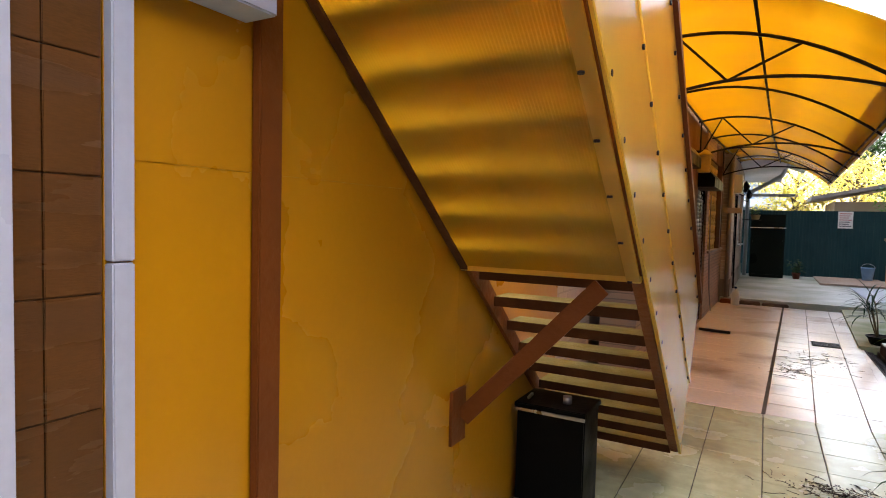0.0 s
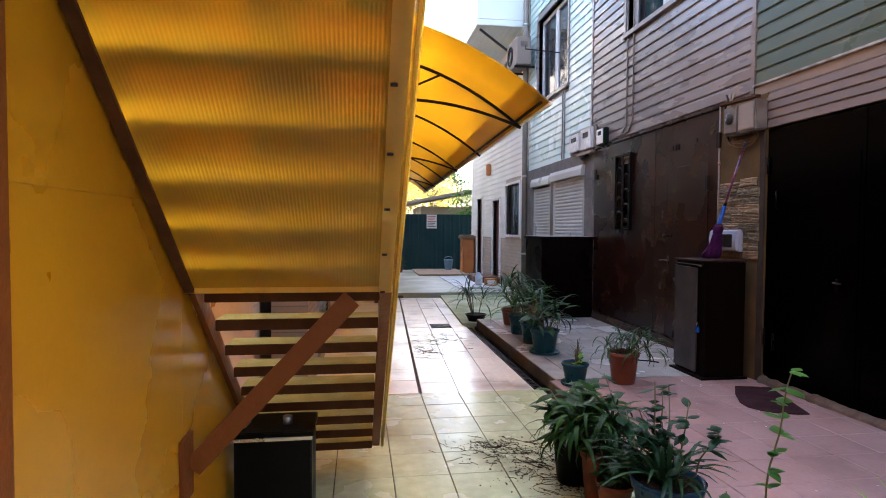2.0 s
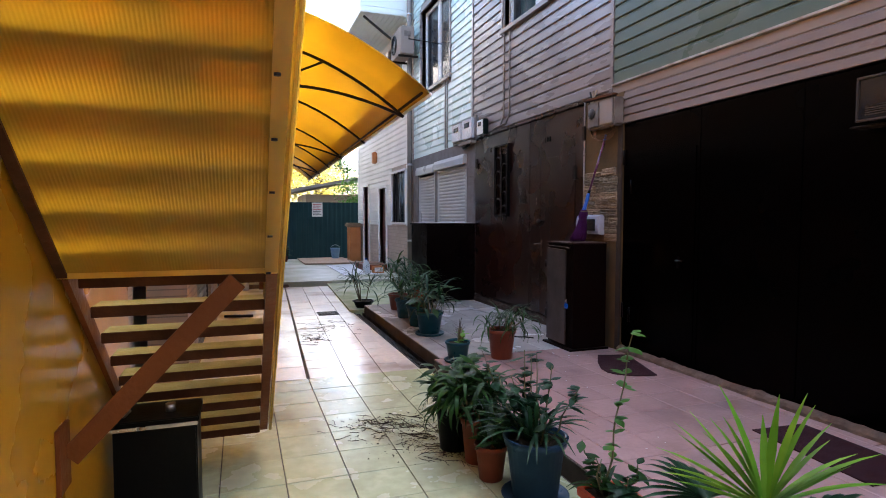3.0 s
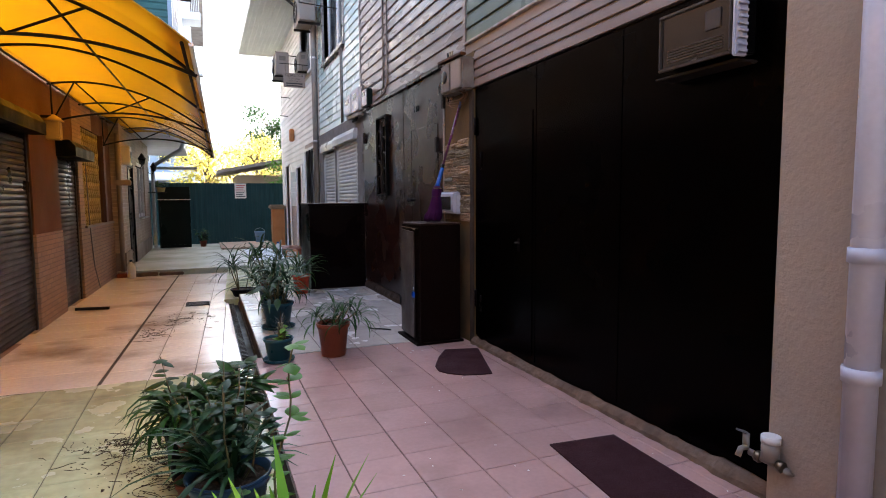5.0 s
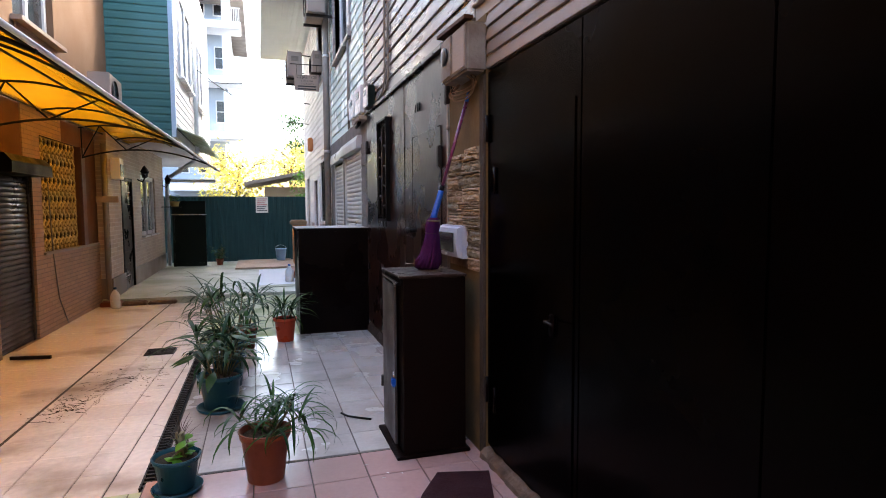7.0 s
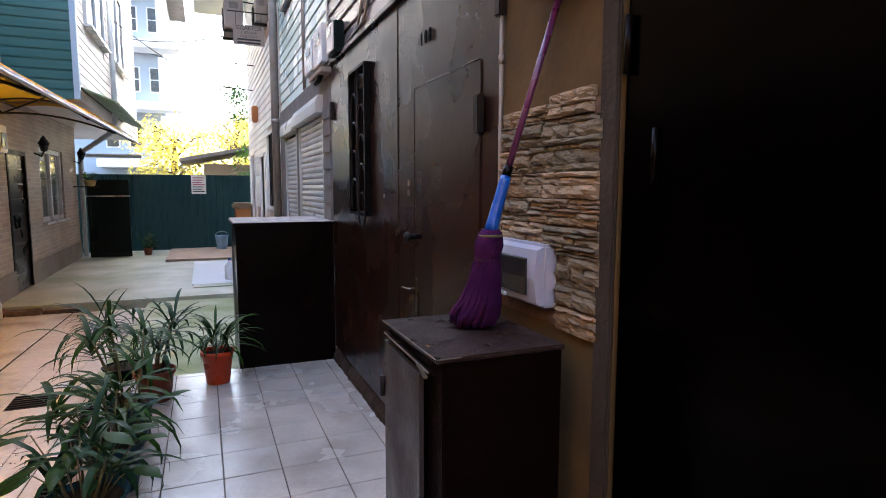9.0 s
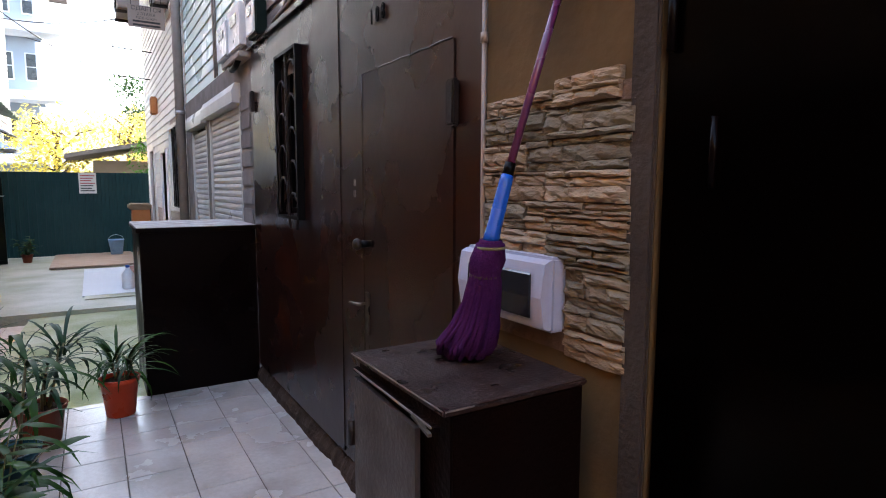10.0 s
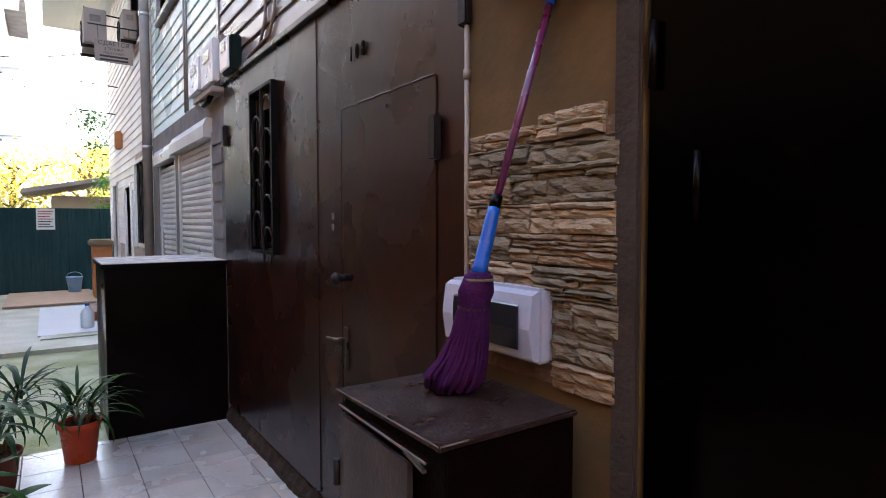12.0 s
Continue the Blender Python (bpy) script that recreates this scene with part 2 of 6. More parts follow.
M_SILL = surface("grimy_brown_mortar", (0.055, 0.036, 0.027), (0.025, 0.016, 0.012), rough=0.95, big=12, fine=50, amount=0.9, grain=0.4, bump=0.9, spec=0.12)
M_HEADER = surface("pinkish_white_boards", (0.195, 0.15, 0.135), (0.15, 0.115, 0.10), rough=0.42, big=2.0, amount=0.5, grain=0.06, bump=0.04, stretch=(1, 1, 3), vary=0.05, spec=0.25)
# Rust on the meter rail; on the stair a painted stand-in for shadow.
M_RUST_SHADE = surface("rust_and_shade_brown_steel", (0.075, 0.026, 0.010), (0.04, 0.014, 0.007), rough=0.6, big=8, amount=0.7, bump=0.3, spec=0.1)
M_DRIP = surface("chipped_white_strip", (0.46, 0.44, 0.42), (0.13, 0.075, 0.045), rough=0.5, big=7, fine=40, amount=0.75, bump=0.2, spec=0.2)
M_DUSTLEDGE = surface("dust_caked_ledge", (0.50, 0.47, 0.45), (0.20, 0.15, 0.13), rough=0.9, big=9, fine=60, amount=0.8, grain=0.4, bump=0.3)
M_WORN = surface("edge_worn_bare_steel", (0.26, 0.22, 0.20), (0.12, 0.09, 0.08), rough=0.5, metal=0.4, big=20, fine=90, grain=0.4, bump=0.2)
M_GROUND = surface("ground_asphalt", (0.07, 0.068, 0.065), (0.045, 0.045, 0.044), rough=0.95, big=0.6, fine=50, bump=0.5)
M_FENCE = surface("dark_green_steel_sheet", (0.003, 0.0345, 0.0375), (0.00225, 0.0255, 0.02925), rough=0.5, big=1.5, amount=0.6, bump=0.04, spec=0.25)
M_GATE = surface("blackish_green_steel", (0.003, 0.0084, 0.0066), (0.0024, 0.006, 0.0048), rough=0.4, big=1.5, bump=0.05, spec=0.1)
M_BRICK = brickwork("brown_brick_cladding", (0.33, 0.195, 0.12), (0.26, 0.15, 0.09), (0.16, 0.10, 0.062), 0.20, 0.055)
M_STONEWALL = brickwork("grey_brown_stone_cladding", (0.44, 0.34, 0.27), (0.33, 0.25, 0.20), (0.50, 0.42, 0.35), 0.28, 0.07)
M_PINKBRICK = brickwork("pale_brick_cladding", (0.55, 0.44, 0.36), (0.48, 0.37, 0.30), (0.40, 0.32, 0.27), 0.22, 0.08)
M_OCHREWALL = surface("orange_ochre_paint", (0.125, 0.056, 0.026), (0.088, 0.039, 0.019), rough=0.75, big=1.6, fine=45, bump=0.3, spec=0.12)
M_CANOPY = sheet("amber_polycarbonate", (0.98, 0.62, 0.085), 0.48, ribs=False, dirt=(0.6, 0.42, 0.15))
M_SOFFIT = sheet("golden_polycarbonate", (0.86, 0.63, 0.12), 0.42, dirt=(0.36, 0.22, 0.05))
M_PANEL = sheet("golden_side_sheet", (1.0, 0.76, 0.22), 0.20, gloss=0.14, ribs=False, dirt=(0.6, 0.4, 0.12))
# Whitish colour stands in for sky reflected off the canopy's outer face.
M_FILM = sheet("sky_glare_film", (1.0, 0.97, 0.90), 0.45, gloss=0.14, ribs=False, dirt=(0.9, 0.82, 0.65), scatter_share=0.45)
M_GLASS = glass("window_glass")
# Dark colour stands in for the lack of light indoors.
M_DARKROOM = surface("dark_room_stand_in", (0.05, 0.045, 0.04), rough=0.9, bump=0)
M_SOIL = surface("potting_soil", (0.035, 0.022, 0.014), (0.06, 0.045, 0.03), rough=1.0, big=20, fine=80, bump=1.0, spec=0.12)
M_TERRA = surface("terracotta_plastic", (0.184, 0.048, 0.024), (0.128, 0.0336, 0.0176), rough=0.5, big=6, bump=0.1, spec=0.2)
M_TEALPOT = surface("dark_teal_plastic", (0.0117, 0.0585, 0.07475), (0.0078, 0.039, 0.052), rough=0.35, big=6, bump=0.05, spec=0.2)
M_BLUEPOT = surface("dark_blue_plastic", (0.01625, 0.04875, 0.091), (0.0117, 0.0325, 0.065), rough=0.4, big=6, bump=0.05, spec=0.2)
M_REDPOT = surface("orange_red_plastic", (0.465, 0.05625, 0.01875), (0.375, 0.0375, 0.015), rough=0.4, big=6, bump=0.05, spec=0.25)
M_MAT = surface("maroon_rubber", (0.0385, 0.0126, 0.0154), (0.028, 0.0098, 0.0119), rough=0.9, big=4, fine=120, grain=0.3, bump=0.7, spec=0.12)
M_LEAF = leaf_mat("dark_green_leaf", (0.009, 0.034, 0.007), (0.034, 0.092, 0.014), 0.42)
M_LEAF_B = leaf_mat("blue_green_leaf", (0.008, 0.032, 0.013), (0.024, 0.068, 0.026))
M_LEAF_L = leaf_mat("fresh_green_leaf", (0.08, 0.21, 0.02), (0.15, 0.32, 0.035))
M_LEAF_P = leaf_mat("lime_palm_leaf", (0.10, 0.26, 0.018), (0.20, 0.36, 0.03))
M_LEAF_V = leaf_mat("vine_leaf", (0.045, 0.13, 0.02), (0.09, 0.20, 0.035))
M_LEAF_D = leaf_mat("withered_leaf", (0.08, 0.05, 0.04), (0.05, 0.05, 0.04))
M_LEAF_Y = leaf_mat("yellow_autumn_leaf", (0.78, 0.62, 0.12), (0.66, 0.64, 0.16))
M_STEM = surface("stem", (0.13, 0.12, 0.05), (0.09, 0.06, 0.03), rough=0.7, big=20, bump=0.3)
M_BARK = surface("bark", (0.10, 0.075, 0.05), rough=0.95, big=8, bump=0.8)
M_PURPLE = surface("purple_microfibre", (0.06, 0.009, 0.066), (0.0315, 0.0045, 0.0375), rough=0.95, big=12, fine=160, grain=0.4, bump=0.6, spec=0.12)
M_HANDLE = surface("maroon_purple_lacquer", (0.11, 0.018, 0.075), rough=0.28, big=10, bump=0.03)
M_BLUEGRIP = surface("bright_blue_plastic", (0.0064, 0.076, 0.368), (0.0048, 0.056, 0.304), rough=0.35, big=8, amount=0.2, bump=0.03, spec=0.3)
M_STONE = surface("tan_ledge_stone", (0.28, 0.20, 0.13), (0.18, 0.128, 0.085), rough=0.85, big=7, fine=45, amount=0.7, grain=0.3, bump=0.8, stretch=(1, 1, 2.5), vary=0.14, spec=0.12)
M_STONE_G = surface("grey_olive_ledge_stone", (0.185, 0.152, 0.108), (0.12, 0.098, 0.07), rough=0.85, big=7, fine=45, amount=0.7, grain=0.3, bump=0.8, stretch=(1, 1, 2.5), vary=0.14, spec=0.12)
M_STONE_L = surface("pale_tan_ledge_stone", (0.34, 0.25, 0.168), (0.23, 0.168, 0.11), rough=0.85, big=7, fine=45, amount=0.7, grain=0.3, bump=0.8, stretch=(1, 1, 2.5), vary=0.12, spec=0.12)
M_WOOD = surface("weathered_board", (0.42, 0.30, 0.22), (0.30, 0.20, 0.14), rough=0.7, big=3, fine=30, stretch=(1, 8, 8), bump=0.3)
M_PAPER = surface("paper_notice", (0.70, 0.66, 0.62), rough=0.8, big=5, amount=0.2, bump=0)
M_REDINK = surface("red_ink", (0.50, 0.06, 0.07), rough=0.8, bump=0)
M_INK = surface("black_ink", (0.02, 0.02, 0.02), rough=0.8, bump=0)
M_DKGLASS = surface("smoked_window", (0.014, 0.015, 0.018), rough=0.15, big=3, bump=0)
M_LATTICE = surface("yellow_lattice_paint", (0.42, 0.31, 0.12), (0.30, 0.215, 0.08), rough=0.6, big=5, bump=0.15, spec=0.2)
M_FARWALL = surface("pale_blue_grey_render", (0.62, 0.66, 0.70), (0.55, 0.58, 0.62), rough=0.8, big=0.6, bump=0.1)
M_FARBLUE = surface("blue_grey_clapboard", (0.27, 0.33, 0.41), (0.22, 0.27, 0.34), rough=0.7, big=0.6, bump=0.1)
M_PALEBLUE = surface("pale_blue_plastic", (0.22, 0.38, 0.58), rough=0.4, big=6, bump=0.03)
M_ROOF = surface("grey_brown_roofing", (0.22, 0.19, 0.17), rough=0.85, big=1.5, bump=0.4)
M_ORANGEBOX = surface("orange_painted_board", (0.50, 0.18, 0.05), (0.40, 0.13, 0.04), rough=0.6, big=4, bump=0.2)
M_CABGREY = surface("weathered_grey_enamel", (0.192, 0.168, 0.152), (0.112, 0.08, 0.064), rough=0.6, big=9, fine=50, amount=0.7, grain=0.2, bump=0.2, spec=0.12)
M_FOAM = surface("grey_block", (0.19, 0.18, 0.175), (0.12, 0.11, 0.105), rough=0.9, big=6, bump=0.6, spec=0.1)


# ---- mesh helpers ----
def box(x0, x1, y0, y1, z0, z1, bevel=0.0, bm=None):
    bm = bm or bmesh.new()
    vs = [bm.verts.new((x, y, z)) for z in (z0, z1) for y in (y0, y1) for x in (x0, x1)]
    for f in ((0, 2, 3, 1), (4, 5, 7, 6), (0, 1, 5, 4), (2, 6, 7, 3), (0, 4, 6, 2), (1, 3, 7, 5)):
        bm.faces.new([vs[i] for i in f])
    if bevel:
        es = list({e for v in vs for e in v.link_edges})
        bmesh.ops.bevel(bm, geom=es, offset=bevel, segments=2, affect="EDGES", clamp_overlap=True)
    return bm


def tube(pts, r, n=8, bm=None, taper=1.0, flat=1.0):
    """A round bar along points; taper: the last radius as a share of the first."""
    bm = bm or bmesh.new()
    pts = [Vector(p) for p in pts]
    rings = []
    for i, p in enumerate(pts):
        d = (pts[min(i + 1, len(pts) - 1)] - pts[max(i - 1, 0)]).normalized()
        u = d.cross(Vector((0, 0, 1)) if abs(d.z) < 0.9 else Vector((0, 1, 0))).normalized()
        v = d.cross(u)
        rad = r * (1 + (taper - 1) * i / max(1, len(pts) - 1))
        rings.append([bm.verts.new(p + u * math.cos(a) * rad + v * math.sin(a) * rad * flat) for a in (2 * math.pi * k / n for k in range(n))])
    for a, b in zip(rings, rings[1:]):
        for k in range(n):
            f = bm.faces.new((a[k], a[(k + 1) % n], b[(k + 1) % n], b[k]))
            f.smooth = n > 4
    bm.faces.new(rings[0][::-1])
    bm.faces.new(rings[-1])
    return bm


def bar(p, q, w, h, bm=None):
    """A square bar from p to q, w across, h high."""
    bm = bm or bmesh.new()
    p, q = Vector(p), Vector(q)
    d = (q - p).normalized()
    u = d.cross(Vector((0, 0, 1)) if abs(d.z) < 0.95 else Vector((0, 1, 0))).normalized()
    v = u.cross(d)
    vs = [bm.verts.new(c + u * a * w / 2 + v * b * h / 2) for c in (p, q) for a, b in ((-1, -1), (1, -1), (1, 1), (-1, 1))]
    for f in ((3, 2, 1, 0), (4, 5, 6, 7), (0, 1, 5, 4), (1, 2, 6, 5), (2, 3, 7, 6), (3, 0, 4, 7)):
        bm.faces.new([vs[i] for i in f])
    return bm


def lathe(profile, n=28, bm=None, centre=(0, 0), cap=True):
    bm = bm or bmesh.new()
    rings = [[bm.verts.new((centre[0] + r * math.cos(2 * math.pi * k / n), centre[1] + r * math.sin(2 * math.pi * k / n), z)) for k in range(n)] for r, z in profile]
    for a, b in zip(rings, rings[1:]):
        for k in range(n):
            bm.faces.new((a[k], a[(k + 1) % n], b[(k + 1) % n], b[k])).smooth = True
    if cap:
        bm.faces.new(rings[0][::-1])
        bm.faces.new(rings[-1])
    return bm


def prism(outline, a0, a1, axis, bm=None):
    """An outline of two coordinates drawn out along the third axis from a0 to a1."""
    bm = bm or bmesh.new()
    put = {"x": lambda u, v, a: (a, u, v), "y": lambda u, v, a: (u, a, v), "z": lambda u, v, a: (u, v, a)}[axis]
    r0 = [bm.verts.new(put(u, v, a0)) for u, v in outline]
    r1 = [bm.verts.new(put(u, v, a1)) for u, v in outline]
    k = len(outline)
    for i in range(k):
        bm.faces.new((r0[i], r0[(i + 1) % k], r1[(i + 1) % k], r1[i]))
    bm.faces.new(r0[::-1])
    bm.faces.new(r1)
    bmesh.ops.recalc_face_normals(bm, faces=bm.faces[:])
    return bm


def mesh_of(name, bm, material):
    me = bpy.data.meshes.new(name)
    bmesh.ops.recalc_face_normals(bm, faces=bm.faces[:])
    bm.to_mesh(me)
    bm.free()
    me.materials.append(material)
    return me


def part(name, bm, material, parent, label=""):
    ob = new(name, mesh_of(name, bm, material))
    ob.parent = parent
    return tagged(ob, label)


def solid(name, bm, material, label, category, kind="", group="", m=None):
    """A top-level thing or piece of the setting that is one mesh, and may carry parts."""
    ob = new(name, mesh_of(name, bm, material))
    if m is not None:
        ob.matrix_world = m
    return tagged(ob, label, category, group, kind)


def thing(name, label, category, m=None, group="", kind=""):
    ob = new(name)
    if m is not None:
        ob.matrix_world = m
    return tagged(ob, label, category, group, kind)


def piece(name, me, parent, loc, rot=0.0):
    ob = new(name, me)
    ob.parent = parent
    ob.location = loc
    ob.rotation_euler = (0, 0, rot)
    return ob


CACHE = {}


def tile_mesh(w, d, material, h=0.010):
    key = ("tile", round(w, 3), round(d, 3), material.name)
    if key not in CACHE:
        bm = bmesh.new()
        c = 0.0025
        lo = [bm.verts.new((x, y, -h)) for x, y in ((0, 0), (w, 0), (w, d), (0, d))]
        mid = [bm.verts.new((x, y, -c)) for x, y in ((0, 0), (w, 0), (w, d), (0, d))]
        top = [bm.verts.new((x, y, 0)) for x, y in ((c, c), (w - c, c), (w - c, d - c), (c, d - c))]
        for a, b in ((lo, mid), (mid, top)):
            for k in range(4):
                bm.faces.new((a[k], a[(k + 1) % 4], b[(k + 1) % 4], b[k]))
        bm.faces.new(top)
        CACHE[key] = mesh_of("tile", bm, material)
    return CACHE[key]


def tiles(parent, xs, ys, z, material, joint=0.005, skip=None):
    for x0, x1 in zip(xs, xs[1:]):
        for y0, y1 in zip(ys, ys[1:]):
            if skip and skip((x0 + x1) / 2, (y0 + y1) / 2):
                continue
            piece("tile", tile_mesh(x1 - x0 - joint, y1 - y0 - joint, material), parent, (x0 + joint / 2, y0 + joint / 2, z + random.uniform(-0.0012, 0.0012)))


def steps(a, b, s, start=None):
    """Joint places from a to b on a pitch s that passes through start."""
    start = a if start is None else start
    k0 = math.ceil((a - start) / s - 1e-6)
    out = [a] + [start + k * s for k in range(k0, int((b - a) / s) + k0 + 2) if a + 0.02 < start + k * s < b - 0.02] + [b]
    return out


def board_mesh(length, h, material, side):
    key = ("board", round(length, 2), round(h, 3), material.name, side)
    if key not in CACHE:
        sx = -1 if side == "-x" else 1
        prof = [(0, 0), (sx * 0.016, 0), (sx * 0.0175, h * 0.06), (sx * 0.012, h * 0.78), (sx * 0.004, h * 0.90), (sx * 0.003, h), (0, h)]
        if side == "-y":
            prof = [(-0.0, 0), (-0.016, 0), (-0.017, h * 0.12), (-0.012, h * 0.62), (-0.004, h * 0.86), (-0.003, h), (0, h)]
            CACHE[key] = mesh_of("board", prism(prof, 0, length, "x"), material)
        else:
            CACHE[key] = mesh_of("board", prism(prof, 0, length, "y"), material)
    return CACHE[key]


def siding(parent, side, plane, a0, a1, z0, z1, h, material, holes=()):
    """Lapped boards on a wall; holes: (a0, a1, z0, z1) left open."""
    z = z0
    while z < z1 - 0.03:
        hh = min(h, z1 - z)
        cuts = sorted([(c0, c1) for c0, c1, d0, d1 in holes if d0 < z + hh - 0.01 and d1 > z + 0.01])
        spans, p = [], a0
        for c0, c1 in cuts:
            spans.append((p, c0))
            p = c1
        spans.append((p, a1))
        for s0, s1 in spans:
            if s1 - s0 > 0.03:
                loc = (s0, plane, z) if side == "-y" else (plane, s0, z)
                piece("board", board_mesh(s1 - s0, hh, material, side), parent, loc)
        z += hh


def wall_y(x0, x1, y0, y1, z0, z1, holes=()):
    """A wall along y with openings (y0, y1, z0, z1) through it."""
    bm = bmesh.new()
    ys = sorted({y0, y1, *[h[0] for h in holes], *[h[1] for h in holes]})
    for a, b in zip(ys, ys[1:]):
        mid, z = (a + b) / 2, z0
        for h in sorted([h for h in holes if h[0] < mid < h[1]], key=lambda q: q[2]):
            if h[2] > z:
                box(x0, x1, a, b, z, h[2], bm=bm)
            z = h[3]
        if z < z1:
            box(x0, x1, a, b, z, z1, bm=bm)
    return bm


def ragged(y0, y1, x_out, x_in, z0, h, seed):
    """An uneven strip of broken mortar along a wall foot."""
    rng = random.Random(seed)
    bm = bmesh.new()
    n = int((y1 - y0) / 0.035)
    rows = []
    for i in range(n + 1):
        y = y0 + (y1 - y0) * i / n
        k = 0.5 + 0.5 * noise.noise((y * 3.0, seed, 0)) + 0.35 * noise.noise((y * 14.0, seed, 3))
        hh, out = h * (0.55 + 0.6 * k), (x_in - x_out) * (0.55 + 0.55 * k)
        rows.append([bm.verts.new(p) for p in ((x_in, y, z0), (x_in - out, y, z0), (x_in - out * 0.92, y, z0 + hh * rng.uniform(0.35, 0.6)), (x_in - out * 0.55, y, z0 + hh * rng.uniform(0.8, 1.0)), (x_in - 0.012, y, z0 + hh * 1.12), (x_in, y, z0 + hh * 1.12))])
    for a, b in zip(rows, rows[1:]):
        for k in range(6):
            bm.faces.new((a[k], a[(k + 1) % 6], b[(k + 1) % 6], b[k]))
    bm.faces.new(rows[0][::-1])
    bm.faces.new(rows[-1])
    return bm


# ---- ground and floors ----
solid("ground", box(-150, 150, -150, 150, -0.30, -0.06), M_GROUND, "worn grey asphalt ground under and around the yard", "ground", "structure")
floor_a = solid("floor_court", box(-1.45, 1.15, -8.2, 4.91, -0.06, -0.006), M_GROUT, "tiled yard floor of pale square tiles coloured with yellow filtered light, dirty joints", "floor", "structure")
ROT_B = pose(0.048, 4.91, 0, 0, 0, -2.4)
floor_b = solid("floor_passage", box(-1.35, 0.86, 0.0, 6.85, -0.06, -0.007), M_GROUT, "beige tiled passage floor with a dark seam", "floor", "structure", m=ROT_B)
solid("floor_drain_side", box(0.86, 1.08, 4.92, 8.30, -0.06, -0.012), M_FLOOR_B, "pale tiled strip beside the drain", "floor", "structure")
floor_c = solid("floor_porch", box(1.15, 2.96, -8.2, 4.745, -0.06, 0.113), M_GROUT, "raised porch floor of dusty pink tiles", "floor", "structure")
floor_d = solid("floor_entrance", box(1.21, 2.96, 4.760, 8.15, -0.06, 0.113), M_GROUT, "raised floor of pale grey tiles before the brown door", "floor", "structure")
solid("floor_mossy", prism([(1.03, 8.32), (2.96, 8.16), (2.96, 11.95), (1.20, 11.95)], -0.06, 0.03, "z"), M_MOSS, "mossy greenish concrete strip", "ground", "structure")
solid("floor_rear", box(-0.70, 2.96, 11.95, 18.62, -0.06, 0.085), M_CONC, "stained grey concrete of the rear yard", "ground", "structure")
solid("pale_slab", box(1.75, 2.55, 12.6, 15.7, 0.085, 0.10, 0.004), M_CONC, "whitish concrete slab laid on the yard", "slab", "structure")

# ---- right side: the brown walls ----
XR = 2.96
wall_cream = solid("wall_cream", box(2.90, 3.3, -8.2, 1.62, -0.06, 3.3), M_CREAM, "cream plastered pier beside the garage", "wall", "structure")
garage = solid("wall_garage", box(2.985, 3.2, 1.62, 4.48, 0.10, 2.285), M_GARAGE, "black-brown enamelled steel garage front, deep shade put into its colour", "garage door", "structure")
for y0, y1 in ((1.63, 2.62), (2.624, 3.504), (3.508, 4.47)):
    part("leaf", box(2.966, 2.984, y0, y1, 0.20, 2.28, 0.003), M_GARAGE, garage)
handle_g = part("door_handle", box(2.940, 2.957, 3.69, 3.72, 0.98, 1.08, 0.006), M_BOXDARK, garage, "worn dark handle plate")
part("lever", tube([(2.94, 3.705, 1.05), (2.915, 3.705, 1.05), (2.912, 3.63, 1.048)], 0.006), M_IRON, handle_g)
for z in (0.45, 1.90):
    part("hinge", tube([(2.954, 4.452, z), (2.954, 4.452, z + 0.145)], 0.010, 10), M_BOXDARK, garage, "worn barrel hinge")
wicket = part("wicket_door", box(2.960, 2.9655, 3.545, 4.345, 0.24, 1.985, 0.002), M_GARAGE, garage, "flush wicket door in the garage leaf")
for z in (0.42, 1.615):
    part("hinge", tube([(2.954, 4.345, z), (2.954, 4.345, z + 0.14)], 0.008, 10), M_BOXDARK, wicket, "worn barrel hinge")
solid("rough_footing", ragged(1.62, 4.48, 2.915, 2.984, 0.119, 0.055, 4), M_ROUGH, "rough broken concrete footing under the garage front", "footing", "structure")

pier = solid("wall_pier", box(2.96, 3.2, 4.48, 5.115, 0.10, 2.60), M_OCHRE, "stained ochre plaster pier between the steel walls", "wall", "structure")
part("edge_strip", box(2.945, 2.96, 4.478, 4.55, 0.12, 2.28, 0.006), M_EDGE, pier, "grey-brown worn edge strip")

DOORWALL = [(6.92, 7.31, 1.45, 2.39)]
door_wall = solid("wall_door", wall_y(2.962, 3.2, 5.115, 8.12, 0.235, 2.62, DOORWALL), M_BROWNMETAL, "glossy dark brown enamelled steel wall", "wall", "structure")
part("panel", wall_y(2.957, 2.962, 6.345, 8.10, 0.25, 2.598, DOORWALL), M_BROWNMETAL, door_wall)
part("top_flashing", box(2.93, 2.965, 5.12, 8.12, 2.60, 2.635, 0.004), M_BROWNMETAL, door_wall, "brown steel drip edge")
solid("rough_sill", ragged(5.115, 8.12, 2.925, 2.99, 0.119, 0.10, 5), M_SILL, "rough broken mortar under the brown steel wall", "footing", "structure")
door = solid("door_1", box(2.956, 2.962, 5.30, 6.06, 0.25, 2.11, 0.003), M_BROWNMETAL, "closed dark brown steel door numbered 108", "door", "structure")
for y, z in ((5.29, 0.50), (5.29, 1.82), (5.12, 2.215), (8.03, 2.155)):
    part("hinge", box(2.928, 2.957, y - 0.024, y + 0.024, z, z + 0.15, 0.006), M_IRON, door)
part("weld_bead", tube([(2.956, 5.31 + 0.075 * k, 2.108 + 0.003 * (k % 2)) for k in range(11)], 0.004, 6), M_BROWNMETAL, door)
